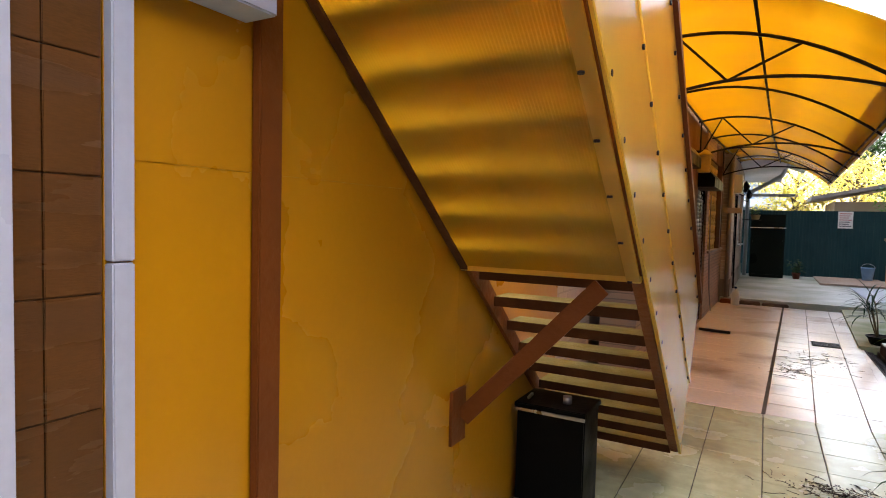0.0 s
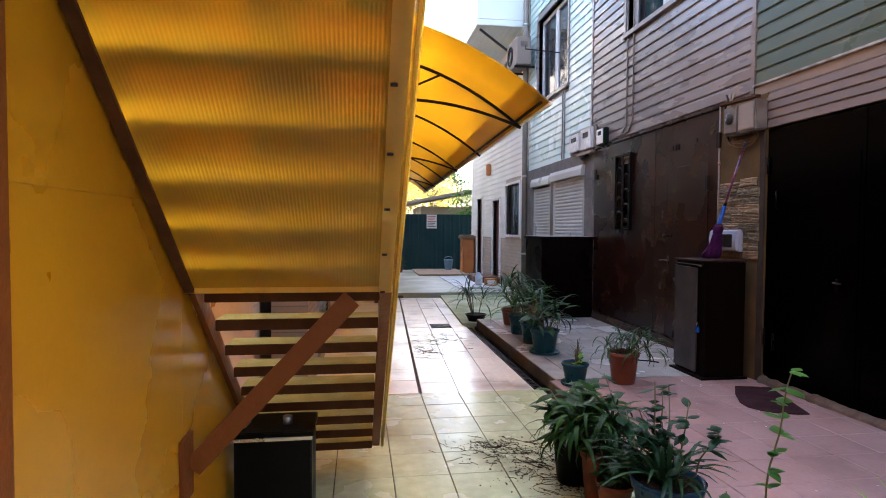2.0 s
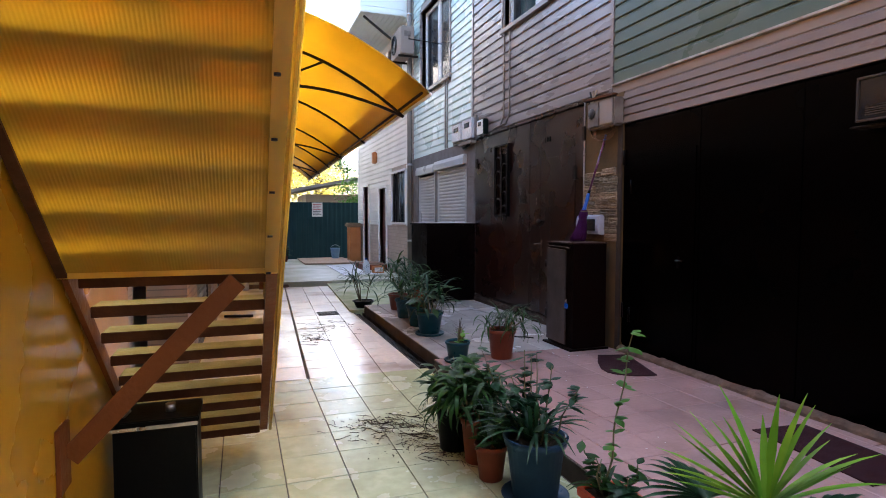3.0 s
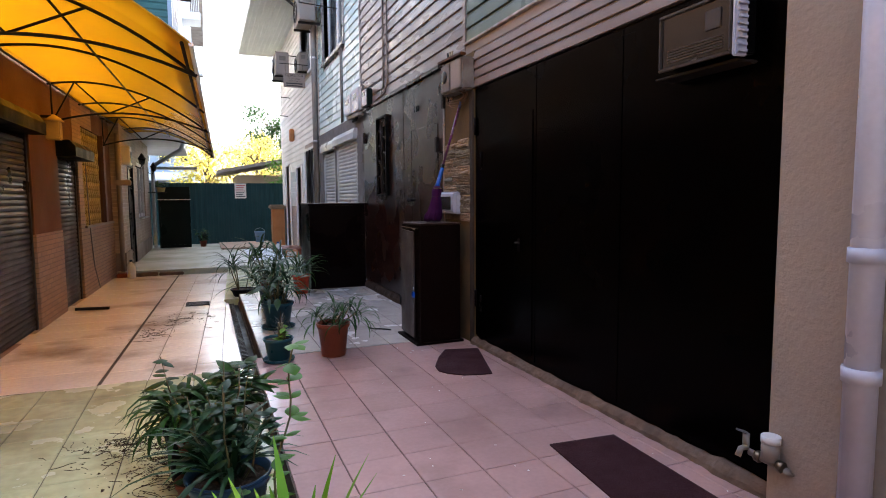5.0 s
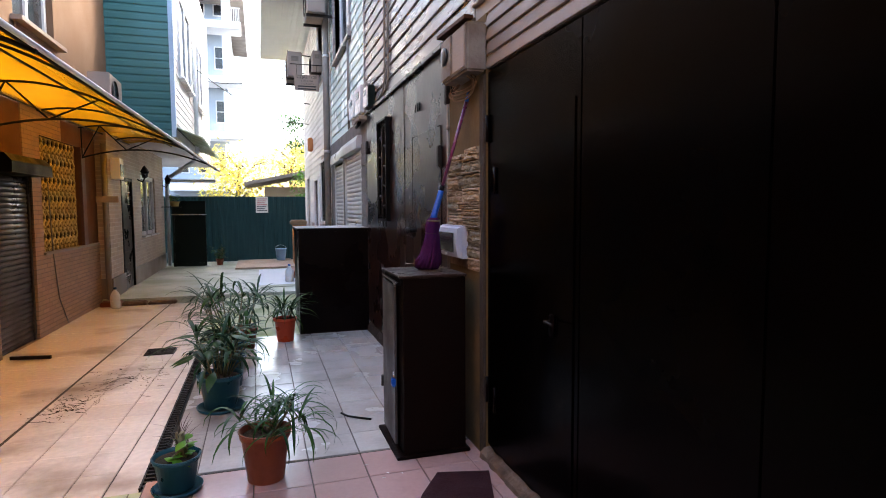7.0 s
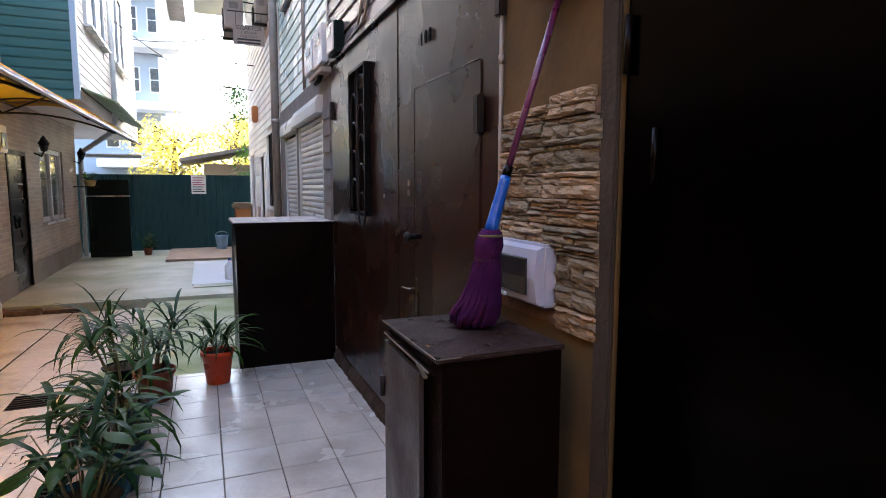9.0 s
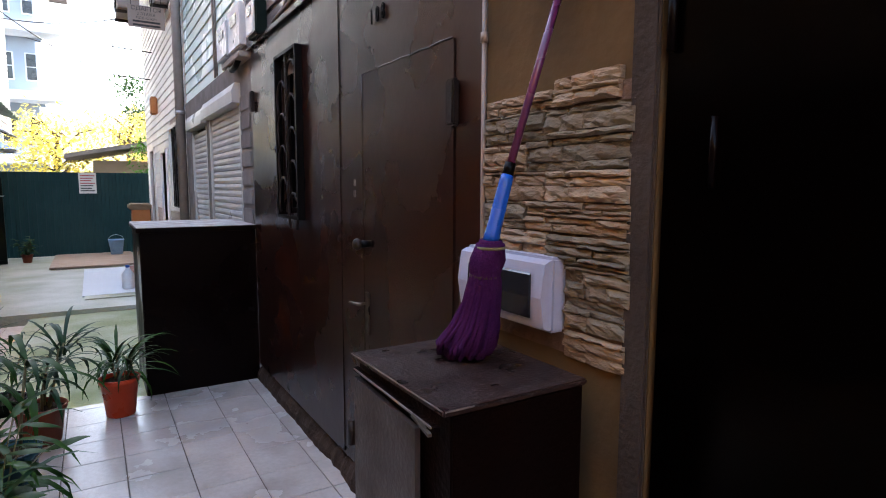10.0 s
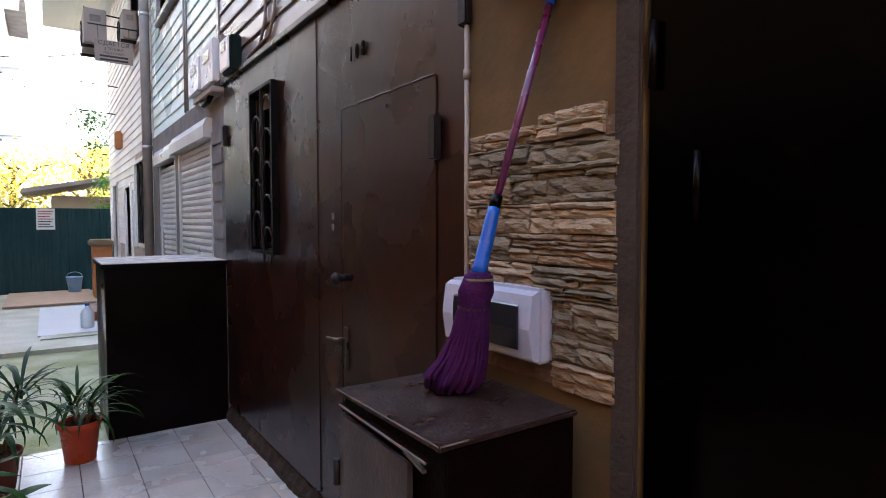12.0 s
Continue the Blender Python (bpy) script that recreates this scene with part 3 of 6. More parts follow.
part("weld_bead", tube([(2.956, 6.062, 0.26 + 0.185 * k) for k in range(11)], 0.0035, 6), M_BROWNMETAL, door)
plate = part("handle_plate", box(2.944, 2.956, 5.998, 6.032, 0.94, 1.14, 0.004), M_TARNISH, door, "tarnished grey-brown handle plate")
part("lever", tube([(2.94, 6.015, 1.088), (2.905, 6.015, 1.088), (2.898, 6.03, 1.088), (2.896, 6.095, 1.084)], 0.007), M_TARNISH, plate)
knob = part("lock_knob", tube([(2.957, 5.985, 1.362), (2.905, 5.985, 1.362)], 0.016, 12), M_BLACK, door, "black lock knob")
part("knob_cap", lathe([(0.001, 0), (0.024, 0.004), (0.028, 0.016), (0.02, 0.03), (0.001, 0.034)], 16), M_IRON, knob)
bpy.data.objects["knob_cap"].matrix_local = pose(2.905, 5.985, 1.362, 0, -90, 0)
for z in (1.566, 1.617):
    part("escutcheon", box(2.950, 2.9565, 6.142, 6.166, z, z + 0.034, 0.004), M_WORN, door, "worn keyhole cover")
for k, ch in enumerate("108"):
    cu = bpy.data.curves.new("number", "FONT")
    cu.body, cu.size, cu.extrude, cu.bevel_depth = ch, 0.088, 0.003, 0.0005
    tmp = bpy.data.objects.new("tmp", cu)
    bpy.context.collection.objects.link(tmp)
    me = bpy.data.meshes.new_from_object(tmp.evaluated_get(bpy.context.evaluated_depsgraph_get()))
    bpy.data.objects.remove(tmp)
    me.materials.clear()
    me.materials.append(M_BLACK)
    dg = new("digit", me)
    dg.parent = door
    dg.matrix_local = pose(2.954, 5.962 - k * 0.056, 2.297, 90, 0, -90) @ Matrix.Diagonal((0.62, 1.0, 1.0, 1.0))

win = thing("window_1", "narrow window with a black wrought iron grille", "window", kind="structure")
part("window_frame", wall_y(2.915, 2.956, 6.90, 7.33, 1.42, 2.41, [(6.918, 7.312, 1.438, 2.392)]), M_BLACK, win)
part("pane", box(3.02, 3.028, 6.925, 7.305, 1.455, 2.385), M_GLASS, win).visible_shadow = False
part("sash", wall_y(3.00, 3.04, 6.924, 7.306, 1.454, 2.386, [(6.95, 7.10, 1.48, 2.36), (7.13, 7.28, 1.48, 2.36)]), M_BLACK, win)
arch = [(0.0, 0.086 * math.cos(a), 0.095 * math.sin(a)) for a in (math.pi * j / 10 for j in range(11))]
arch = [(0.0, 0.064, -0.115), (0.0, 0.080, -0.06)] + arch + [(0.0, -0.080, -0.06), (0.0, -0.064, -0.115)]
scroll = mesh_of("scroll", tube(arch, 0.008, 6), M_IRON)
for k in range(5):
    for side in (0, 1):
        zc = 1.575 + k * 0.192 + (0.0 if side else -0.096)
        if zc + 0.10 < 2.385:
            piece("scroll", scroll, win, (2.925, 7.017 + side * 0.196, zc))
part("bar", bar((2.925, 7.115, 1.438), (2.925, 7.115, 2.392), 0.012, 0.008), M_IRON, win)
# Flat panel coloured dark in place of an unlit room.
solid("dark_panel_behind_grille", wall_y(3.2, 3.25, 6.7, 7.5, 1.2, 2.6), M_DARKROOM, "flat dark panel standing in for the unlit room behind the grille", "wall", "structure")

# low brown partition box with a pale ledge
pbox = thing("meter_box", "low dark brown steel box with a pale dusty ledge", "box")
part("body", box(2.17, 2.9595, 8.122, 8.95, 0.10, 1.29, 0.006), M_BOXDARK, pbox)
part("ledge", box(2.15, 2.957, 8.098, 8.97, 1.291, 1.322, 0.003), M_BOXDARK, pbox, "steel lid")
part("dust_layer", box(2.155, 2.955, 8.105, 8.965, 1.322, 1.326), M_DUSTLEDGE, pbox, "caked pale dust on the lid")

# shutters and the wall they hang in
SH = [(8.48, 9.95, 0.3, 2.36), (10.08, 11.15, 0.3, 2.36)]
wall_sh = solid("wall_shutters", wall_y(2.96, 3.2, 8.12, 11.55, -0.06, 2.62, SH), M_FOAM, "rough grey block wall around the roller shutters", "wall", "structure")
for k in range(7):
    part("block", box(2.948, 2.96, 8.15, 8.46, 1.33 + k * 0.145, 1.445 + k * 0.145, 0.005), M_FOAM, wall_sh)


def shutter(name, x, y0, y1, z0, z1, material, box_h, box_d, label, face=-1, m=None, housing=None):
    """A roller shutter: housing, guide rails and slats."""
    th = thing(name, label, "roller shutter", m)
    lo, hi = sorted((x, x + face * box_d))
    part("housing", prism([(x - face * 0.02, z1), (x + face * box_d, z1), (x + face * box_d, z1 + box_h * 0.6), (x + face * box_d * 0.75, z1 + box_h), (x - face * 0.02, z1 + box_h)], y0 - 0.05, y1 + 0.05, "y"), housing or M_S_WHITE, th, "boxed shutter housing")
    for y in (y0, y1 - 0.05):
        a, b = sorted((x - face * 0.03, x + face * 0.03))
        part("guide_rail", box(a, b, y, y + 0.05, z0, z1, 0.004), material, th)
    pitch, key = 0.058, ("slat", material.name, face, round(y1 - y0, 2))
    if key not in CACHE:
        prof = [(face * 0.000, 0.0), (face * 0.012, 0.008), (face * 0.017, 0.03), (face * 0.012, 0.052), (face * 0.002, 0.058), (face * -0.006, 0.058), (face * -0.006, 0.0)]
        CACHE[key] = mesh_of("slat", prism(prof, 0, y1 - y0 - 0.10, "y"), material)
    for k in range(int((z1 - z0) / pitch)):
        piece("slat", CACHE[key], th, (x, y0 + 0.05, z0 + k * pitch))
    return th


shutter("roller_shutter", 2.99, 8.52, 9.93, 0.30, 2.275, M_SHUTTER, 0.155, 0.10, "closed pale grey roller shutter in the block wall", housing=M_SHUTTER)
shutter("roller_shutter", 2.99, 10.10, 11.10, 0.30, 2.255, M_SHUTTER, 0.155, 0.09, "closed narrow grey roller shutter in the block wall", housing=M_SHUTTER)

# upper storey over the brown walls, in three colours of lapped boards
WIN_A = (9.30, 10.95, 3.88, 5.45)
WIN_B = (5.55, 7.15, 3.98, 5.40)
upper = solid("wall_upper", wall_y(2.99, 3.3, 1.62, 11.60, 2.30, 6.7, [WIN_A, WIN_B, (1.63, 4.47, 2.30, 2.301)]), M_S_GREY, "upper storey clad in lapped vinyl boards", "wall", "structure")
siding(upper, "-x", 2.988, 1.64, 4.66, 2.70, 6.7, 0.125, M_S_GREEN)
siding(upper, "-x", 2.988, 4.72, 8.24, 2.66, 6.7, 0.125, M_S_GREY, [(WIN_B[0] - 0.06, WIN_B[1] + 0.06, WIN_B[2] - 0.06, WIN_B[3] + 0.06)])
siding(upper, "-x", 2.988, 8.30, 11.50, 2.62, 6.7, 0.125, M_S_MINT, [(WIN_A[0] - 0.06, WIN_A[1] + 0.06, WIN_A[2] - 0.06, WIN_A[3] + 0.06)])
siding(upper, "-x", 2.975, 1.64, 4.52, 2.30, 2.60, 0.075, M_HEADER)
for y in (4.69, 8.27):
    part("joint_strip", box(2.962, 2.99, y - 0.03, y + 0.03, 2.63, 6.7, 0.004), M_S_GREY, upper)
part("drip_edge", box(2.940, 2.99, 1.64, 4.66, 2.680, 2.70, 0.004), M_DRIP, upper, "white drip strip with rusty patches")
part("fascia", box(2.966, 2.99, 1.64, 4.66, 2.60, 2.680, 0.003), M_S_BEIGE, upper, "bare tan board under the drip strip")
for k, (a, b, c, d) in enumerate((WIN_A, WIN_B)):
    w = thing(f"window_{k + 2}", "white plastic window of the upper storey, closed", "window", kind="structure")
    for a0, a1, c0, c1, x0 in ((a - 0.06, b + 0.06, c - 0.06, c, 2.93), (a - 0.06, b + 0.06, d, d + 0.06, 2.95), (a - 0.06, a, c, d, 2.95), (b, b + 0.06, c, d, 2.95)):
        part("casing", box(x0, 3.10, a0, a1, c0, c1, 0.004), M_S_GREY, w)
    for a0, a1 in ((a, (a + b) / 2), ((a + b) / 2, b)):
        part("sash", wall_y(3.06, 3.12, a0 + 0.004, a1 - 0.004, c + 0.004, d - 0.004, [(a0 + 0.07, a1 - 0.07, c + 0.07, d - 0.07)]), M_PVC, w)
        part("pane", box(3.085, 3.095, a0 + 0.06, a1 - 0.06, c + 0.06, d - 0.06), M_DKGLASS, w)
solid("roof_right", box(2.92, 12, 1.62, 11.598, 6.7, 6.82), M_ROOF, "flat roof edge of the clad building", "roof", "structure")
solid("roof_far", box(2.92, 12, 11.60, 17.6, 7.4, 7.56), M_ROOF, "flat roof edge of the far part of the house", "roof", "structure")
solid("wall_right_back", box(3.31, 3.5, 1.62, 17.6, -0.06, 6.69), M_S_GREY, "inner wall of the clad building", "wall", "structure")

# far white part of the right building
FW = [(12.15, 13.35, 1.30, 2.45), (13.95, 14.70, 0.10, 2.16), (16.0, 16.7, 0.10, 2.30), (12.3, 13.6, 4.1, 5.4)]
far_w = solid("wall_far_white", wall_y(2.99, 3.3, 11.60, 17.6, -0.06, 7.4, FW), M_PINKBRICK, "far part of the house in pale brick below and white boards above", "wall", "structure")
siding(far_w, "-x", 2.988, 11.66, 17.6, 1.22, 7.4, 0.125, M_S_WHITE, [(h[0] - 0.05, h[1] + 0.05, h[2] - 0.05, h[3] + 0.05) for h in FW])
for k, (a, b, c, d) in enumerate(FW):
    wd = thing("window_4" if k == 0 else "window_5" if k == 3 else f"door_{k + 1}", ("grilled window with a wine-red frame" if k in (0, 3) else "closed wine-red door in the white wall"), "window" if k in (0, 3) else "door", kind="structure")
    part("frame", wall_y(2.95, 3.06, a - 0.05, b + 0.05, c - 0.05 * (k in (0, 3)), d + 0.05, [(a, b, c, d)]), M_S_WHITE, wd)
    part("leaf", box(3.06, 3.08, a, b, c, d), M_DKGLASS if k in (0, 3) else surface("wine_red_paint", (0.10, 0.02, 0.02), rough=0.4), wd)
    if k == 0:
        for j in range(5):
            part("grille_bar", bar((2.97, a + 0.1 + j * 0.22, c), (2.97, a + 0.32 + (j % 2) * 0.1 + j * 0.17, d), 0.014, 0.014), M_IRON, wd)
pipe = thing("downpipe", "grey-brown rain downpipe on the clad wall", "downpipe")
part("pipe", tube([(2.90, 11.56, -0.05), (2.90, 11.56, 7.4)], 0.055, 12), M_PIPE, pipe)
for z in (0.9, 2.5, 4.1, 5.6):
    part("clamp", tube([(2.90, 11.56, z), (2.90, 11.56, z + 0.04)], 0.062, 12), M_STEEL, pipe)

# unseen block set back from the yard, added to stop the sun there
solid("wall_right_wing", box(4.6, 12.0, 17.61, 25.5, -0.06, 8.8), M_S_GREY, "added unseen set-back block that keeps the sun off the rear yard", "wall", "structure")
# balcony over the far part
balc = thing("balcony", "projecting mint-clad balcony with a ribbed underside", "balcony")
part("slab", box(1.90, 2.985, 11.7, 18.2, 5.62, 5.74, 0.01), M_S_PALE, balc)
for k in range(9):
    part("rib", box(1.99 + k * 0.11, 2.005 + k * 0.11, 11.75, 18.15, 5.605, 5.62), M_S_PALE, balc)
part("parapet", box(1.90, 1.98, 11.7, 18.2, 5.74, 6.7, 0.01), M_S_PALE, balc)
part("end_panel", box(1.98, 2.985, 11.7, 11.78, 5.74, 6.7, 0.01), M_S_PALE, balc)
part("strut", bar((2.0, 11.9, 5.60), (2.93, 11.9, 4.95), 0.04, 0.04), M_IRON, balc)

# ---- left side near the start ----
XL = -1.06
brown = solid("wall_tiled", box(-1.40, XL - 0.012, -8.2, 0.615, -0.06, 3.9), M_GROUT, "wall faced with glossy brown wood-look tiles", "wall", "structure")
key = ("walltile",)
zs = [0.0 + 0.214 * k for k in range(18)]
CACHE[key] = mesh_of("tile", box(-0.010, 0.0, 0.0008, 0.3992, 0.0008, 0.2132, 0.0015), M_TILE_BROWN)
for k, z in enumerate(zs):
    for j in range(4):
        piece("tile", CACHE[key], brown, (XL, 0.511 - 0.4 * (j + 1) if j < 3 else 0.511 - 0.4 * 4, z - 0.035))
CACHE[("wt2",)] = mesh_of("tile", box(-0.010, 0.0, 0.0008, 0.0985, 0.0008, 0.2132, 0.0015), M_TILE_BROWN)
for z in zs:
    piece("tile", CACHE[("wt2",)], brown, (XL, 0.512, z - 0.035))
trim = thing("trim_corner", "white plastic corner trim in two lengths", "trim", kind="structure")
for z0, z1 in ((0.0, 1.305), (1.308, 3.4)):
    part("length", box(XL - 0.01, XL + 0.022, 0.617, 0.660, z0, z1, 0.003), M_WHITE, trim)
part("length", box(XL - 0.01, XL + 0.03, 0.425, 0.455, 0.0, 3.4, 0.003), M_WHITE, trim)
yw = solid("wall_yellow", box(-1.40, XL - 0.004, 0.615, 3.30, -0.06, 4.2), M_YELLOW, "smooth ochre-yellow panelled wall beside the stair", "wall", "structure")
for y0, y1 in ((0.664, 0.96), (1.0, 2.018), (2.019, 3.29)):
    for z0, z1 in ((0.02, 1.499), (1.5, 2.60), (2.601, 4.0)):
        part("panel", box(XL - 0.004, XL, y0, y1, z0, z1, 0.0004), M_YELLOW, yw)
solid("column", box(XL + 0.001, XL + 0.030, 0.957, 1.030, -0.006, 3.6, 0.004), M_ORANGE, "rusty orange-brown steel post against the yellow wall", "post", "structure")
solid("conduit_box", box(XL, XL + 0.10, 0.62, 0.94, 1.838, 1.91, 0.004), M_WHITE, "white plastic trunking along the yellow wall", "trunking")

# ---- the stair ----
stair = thing("staircase", "orange-brown steel staircase clad in golden polycarbonate sheet", "staircase")
SL, YS, ZS = 0.83, 2.573, 0.775


def zline(y):
    return ZS - (y - YS) * SL


def stringer(x0, x1, up, y_lo, y_hi, name="stringer"):
    part(name, prism([(y_lo, zline(y_lo)), (y_hi, max(0.0, zline(y_hi))), (y_hi + up * 0.55, max(0.0, zline(y_hi) + 0.0)), (y_lo + up * 0.55, zline(y_lo) + up * 0.84)], x0, x1, "x"), M_ORANGE, stair)


stringer(-1.050, -1.030, 0.15, -1.1, 3.30)
stringer(-0.400, -0.360, 0.15, -1.1, 3.30)
tread_mesh = mesh_of("tread", box(-1.010, -0.402, 0.0, 0.150, -0.010, 0.012, 0.002), M_TREAD)
# Dark brown edges carry the shade under the stair in their colour.
edge_mesh = mesh_of("tread_edge", box(-1.011, -0.401, -0.006, 0.0, -0.030, 0.012, 0.002), M_RUST_SHADE)
for k in range(-5, 24):
    y, z = YS - 0.153 * k, ZS + 0.127 * k
    if z > 0.1 and y > -1.1:
        piece("tread", tread_mesh, stair, (0, y, z + 0.035))
        piece("tread_edge", edge_mesh, stair, (0, y, z + 0.035))
part("soffit_sheet", prism([(-1.1, zline(-1.1) - 0.012), (2.03, zline(2.03) - 0.012), (2.03, zline(2.03) - 0.004), (-1.1, zline(-1.1) - 0.004)], -1.045, -0.372, "x"), M_SOFFIT, stair, "golden ribbed translucent soffit sheet")
part("soffit_edge", bar((-1.05, 2.03, zline(2.03) - 0.012), (-0.36, 2.03, zline(2.03) - 0.012), 0.02, 0.022), M_PANEL, stair)
for x, w in ((-1.035, 0.03), (-0.385, 0.045)):
    # The wall-side trim is coloured dark to stand for the shadow there.
    part("soffit_trim", bar((x, -1.1, zline(-1.1) - 0.022), (x, 2.03, zline(2.03) - 0.022), w, 0.010), M_PANEL if x > -0.5 else M_RUST_SHADE, stair)
ND, NN = Vector((0, -0.769, 0.639)), Vector((0, 0.639, 0.769))
P0 = Vector((0, 3.27, zline(3.27) - 0.02))


def band(s0, s1, n0, n1, x0, x1):
    pts = [P0 + ND * s + NN * n for s, n in ((s0, n0), (s1, n0), (s1, n1), (s0, n1))]
    return prism([(p.y, p.z) for p in pts], x0, x1, "x")


part("side_sheet", band(0.0, 5.6, 0.0, 0.98, -0.352, -0.344), M_PANEL, stair, "glossy golden side sheet fixed with screws")
part("side_trim", band(0.0, 5.6, 0.0, 0.05, -0.343, -0.338), M_PANEL, stair)
part("side_fold", band(0.0, 5.6, 0.42, 0.445, -0.343, -0.337), M_PANEL, stair)
part("handrail", band(-0.02, 5.6, 0.98, 1.02, -0.375, -0.325), M_ORANGE, stair)
screw = mesh_of("screw", tube([(0, 0, 0), (0.007, 0, 0)], 0.009, 7), M_IRON)
for k in range(24):
    for n in (0.028, 0.40, 0.92):
        p = P0 + ND * (0.08 + k * 0.215 + n * 0.07) + NN * n
        piece("screw", screw, stair, (-0.343, p.y, p.z))
for k in range(13):
    p = P0 + ND * (1.66 + k * 0.215)
    ob = piece("screw", screw, stair, (-0.395, p.y + 0.012, p.z - 0.030))
    ob.rotation_euler = (0, radians(90), 0)
part("brace", bar((-1.04, 2.05, 0.60), (-0.50, 2.06, 1.175), 0.012, 0.07), M_ORANGE, stair, "diagonal flat steel brace")
part("brace_plate", box(-1.059, -1.045, 1.97, 2.09, 0.50, 0.72, 0.002), M_ORANGE, stair)
solid("landing", box(-1.40, -0.33, -2.6, -1.1, 3.75, 3.95), M_ORANGE, "stair landing overhead", "landing", "structure")

# ---- canopy over the passage ----
canopy = thing("canopy", "arched amber polycarbonate canopy on black steel trusses", "canopy")


def apt(u, y, low=False, lift=0.0):
    """A point of the canopy: u runs from the wall to the outer edge."""
    xw, xe = max(-0.81 + 0.026 * (y - 8.46), -0.545 if y > 12.0 else -2.0), 0.80 + 0.026 * (y - 3.77)
    z = 2.30 + 0.62 * u - 0.67 * u * u if low else 2.79 - 0.54 * ((u - 0.22) / 0.78) ** 2
    return (xw + (xe - xw) * u, y, z + lift)


bm = bmesh.new()
NU, ys = 22, [3.77 + 0.547 * k for k in range(19)]
grid = [[[bm.verts.new(apt(i / NU, y, False, t)) for i in range(NU + 1)] for y in ys] for t in (0.030, 0.022)]
for g in grid:
    for a, b in zip(g, g[1:]):
        for i in range(NU):
            bm.faces.new((a[i], a[i + 1], b[i + 1], b[i])).smooth = True
for j in range(len(ys) - 1):
    for i in (0, NU):
        bm.faces.new((grid[0][j][i], grid[0][j + 1][i], grid[1][j + 1][i], grid[1][j][i]))
for i in range(NU):
    for j in (0, -1):
        bm.faces.new((grid[0][j][i], grid[0][j][i + 1], grid[1][j][i + 1], grid[1][j][i]))
part("roof_sheet", bm, M_CANOPY, canopy, "arched amber translucent sheet")
# Extra strip over the outer edge that paints in the white sky reflection.
bm = bmesh.new()
film = [[[bm.verts.new(apt(0.90 + 0.107 * i / 6, y, False, 0.032 + 0.004 * t)) for i in range(7)] for y in ys] for t in (0, 1)]
for g in film:
    for a, b in zip(g, g[1:]):
        for i in range(6):
            bm.faces.new((a[i], a[i + 1], b[i + 1], b[i])).smooth = True
part("edge_glare_film", bm, M_FILM, canopy, "added whitish film painting the sky reflection on the dusty outer edge")
for k, y in enumerate((4.57, 6.39, 8.15, 9.72, 11.25, 12.7)):
    tr = part("truss" if k % 2 == 0 else "rib", tube([apt(j / 16, y) for j in range(17)], 0.013, 6), M_IRON, canopy)
    if k % 2 == 0:
        part("lower_chord", tube([apt(j / 16, y, True) for j in range(17)], 0.013, 6), M_IRON, tr)
        for u0, l0, u1, l1 in ((0.02, True, 0.16, False), (0.16, False, 0.36, True), (0.36, True, 0.62, False), (0.02, True, 0.02, False)):
            part("web", tube([apt(u0, y, l0), apt(u1, y, l1)], 0.010, 6), M_IRON, tr)
for u in (0.02, 0.47, 0.97):
    part("purlin", tube([apt(u, y) for y in (3.82, 6.5, 9.5, 13.58)], 0.011, 6), M_IRON, canopy)
for j in range(1, 11):
    y = 3.77 + j * 0.93
    part("seam_strip", tube([apt(q / 16, y, False, 0.034) for q in range(17)], 0.006, 4), M_CANOPY, canopy)
part("edge_strip", tube([apt(1.0, y, False, 0.026) for y in (3.77, 8.0, 13.6)], 0.014, 6), M_S_WHITE, canopy, "pale edge strip")

# ---- left facade along the passage ----
ML = pose(-0.81, 8.46, 0, 0, 0, -1.5)
LF = [(-2.75, -1.10, 0.0, 2.10), (0.0, 1.0, 0.0, 1.95), (1.28, 2.75, 1.0, 2.46), (0.78, 2.05, 3.72, 5.0)]
solid("wall_left", wall_y(-0.30, -0.012, -3.55, 3.58, 1.02, 2.75, LF), M_OCHREWALL, "orange-brown painted wall under the canopy", "wall", "structure", m=ML)
solid("wall_left_plinth", wall_y(-0.30, 0.0, -3.55, 3.58, -0.06, 1.018, LF), M_BRICK, "brown brick-faced lower wall under the canopy", "wall", "structure", m=ML)
solid("wall_left_upper", wall_y(-0.30, -0.02, -5.1, 4.55, 2.752, 5.8, LF), M_UPPER, "beige plastered upper wall with its shade put into a browner colour", "wall", "structure", m=ML)
shutter("roller_shutter", -0.06, 0.0, 1.0, 0.0, 1.93, M_SHUTTER_D, 0.20, 0.26, "closed dark brown roller shutter under the canopy", 1, ML, M_BLACK)
shutter("roller_shutter", -0.06, -2.75, -1.10, 0.0, 2.08, M_SHUTTER_D, 0.20, 0.20, "closed wide dark brown roller shutter under the canopy", 1, ML, M_BLACK)
lat = thing("window_6", "window screened with a yellow lattice", "window", ML, kind="structure")
part("sill", box(-0.05, 0.03, 1.24, 3.5, 0.985, 1.02, 0.004), M_S_BEIGE, lat)
part("post", box(-0.03, 0.03, 2.75, 2.92, 1.02, 2.46, 0.004), surface("brown_paint", (0.09, 0.03, 0.015), rough=0.5), lat)
part("pane", box(-0.16, -0.15, 1.28, 2.75, 1.0, 2.46), M_DKGLASS, lat)
lslat = mesh_of("lattice_slat", bar((0, 0, 0), (0, 0, 1.44), 0.022, 0.012), M_LATTICE)
for k in range(10):
    piece("lattice_slat", lslat, lat, (-0.05, 1.34 + k * 0.1475, 1.02))
wave = [(0.0, 0.066 * math.sin(j * math.pi / 6), j * 0.02) for j in range(73)]
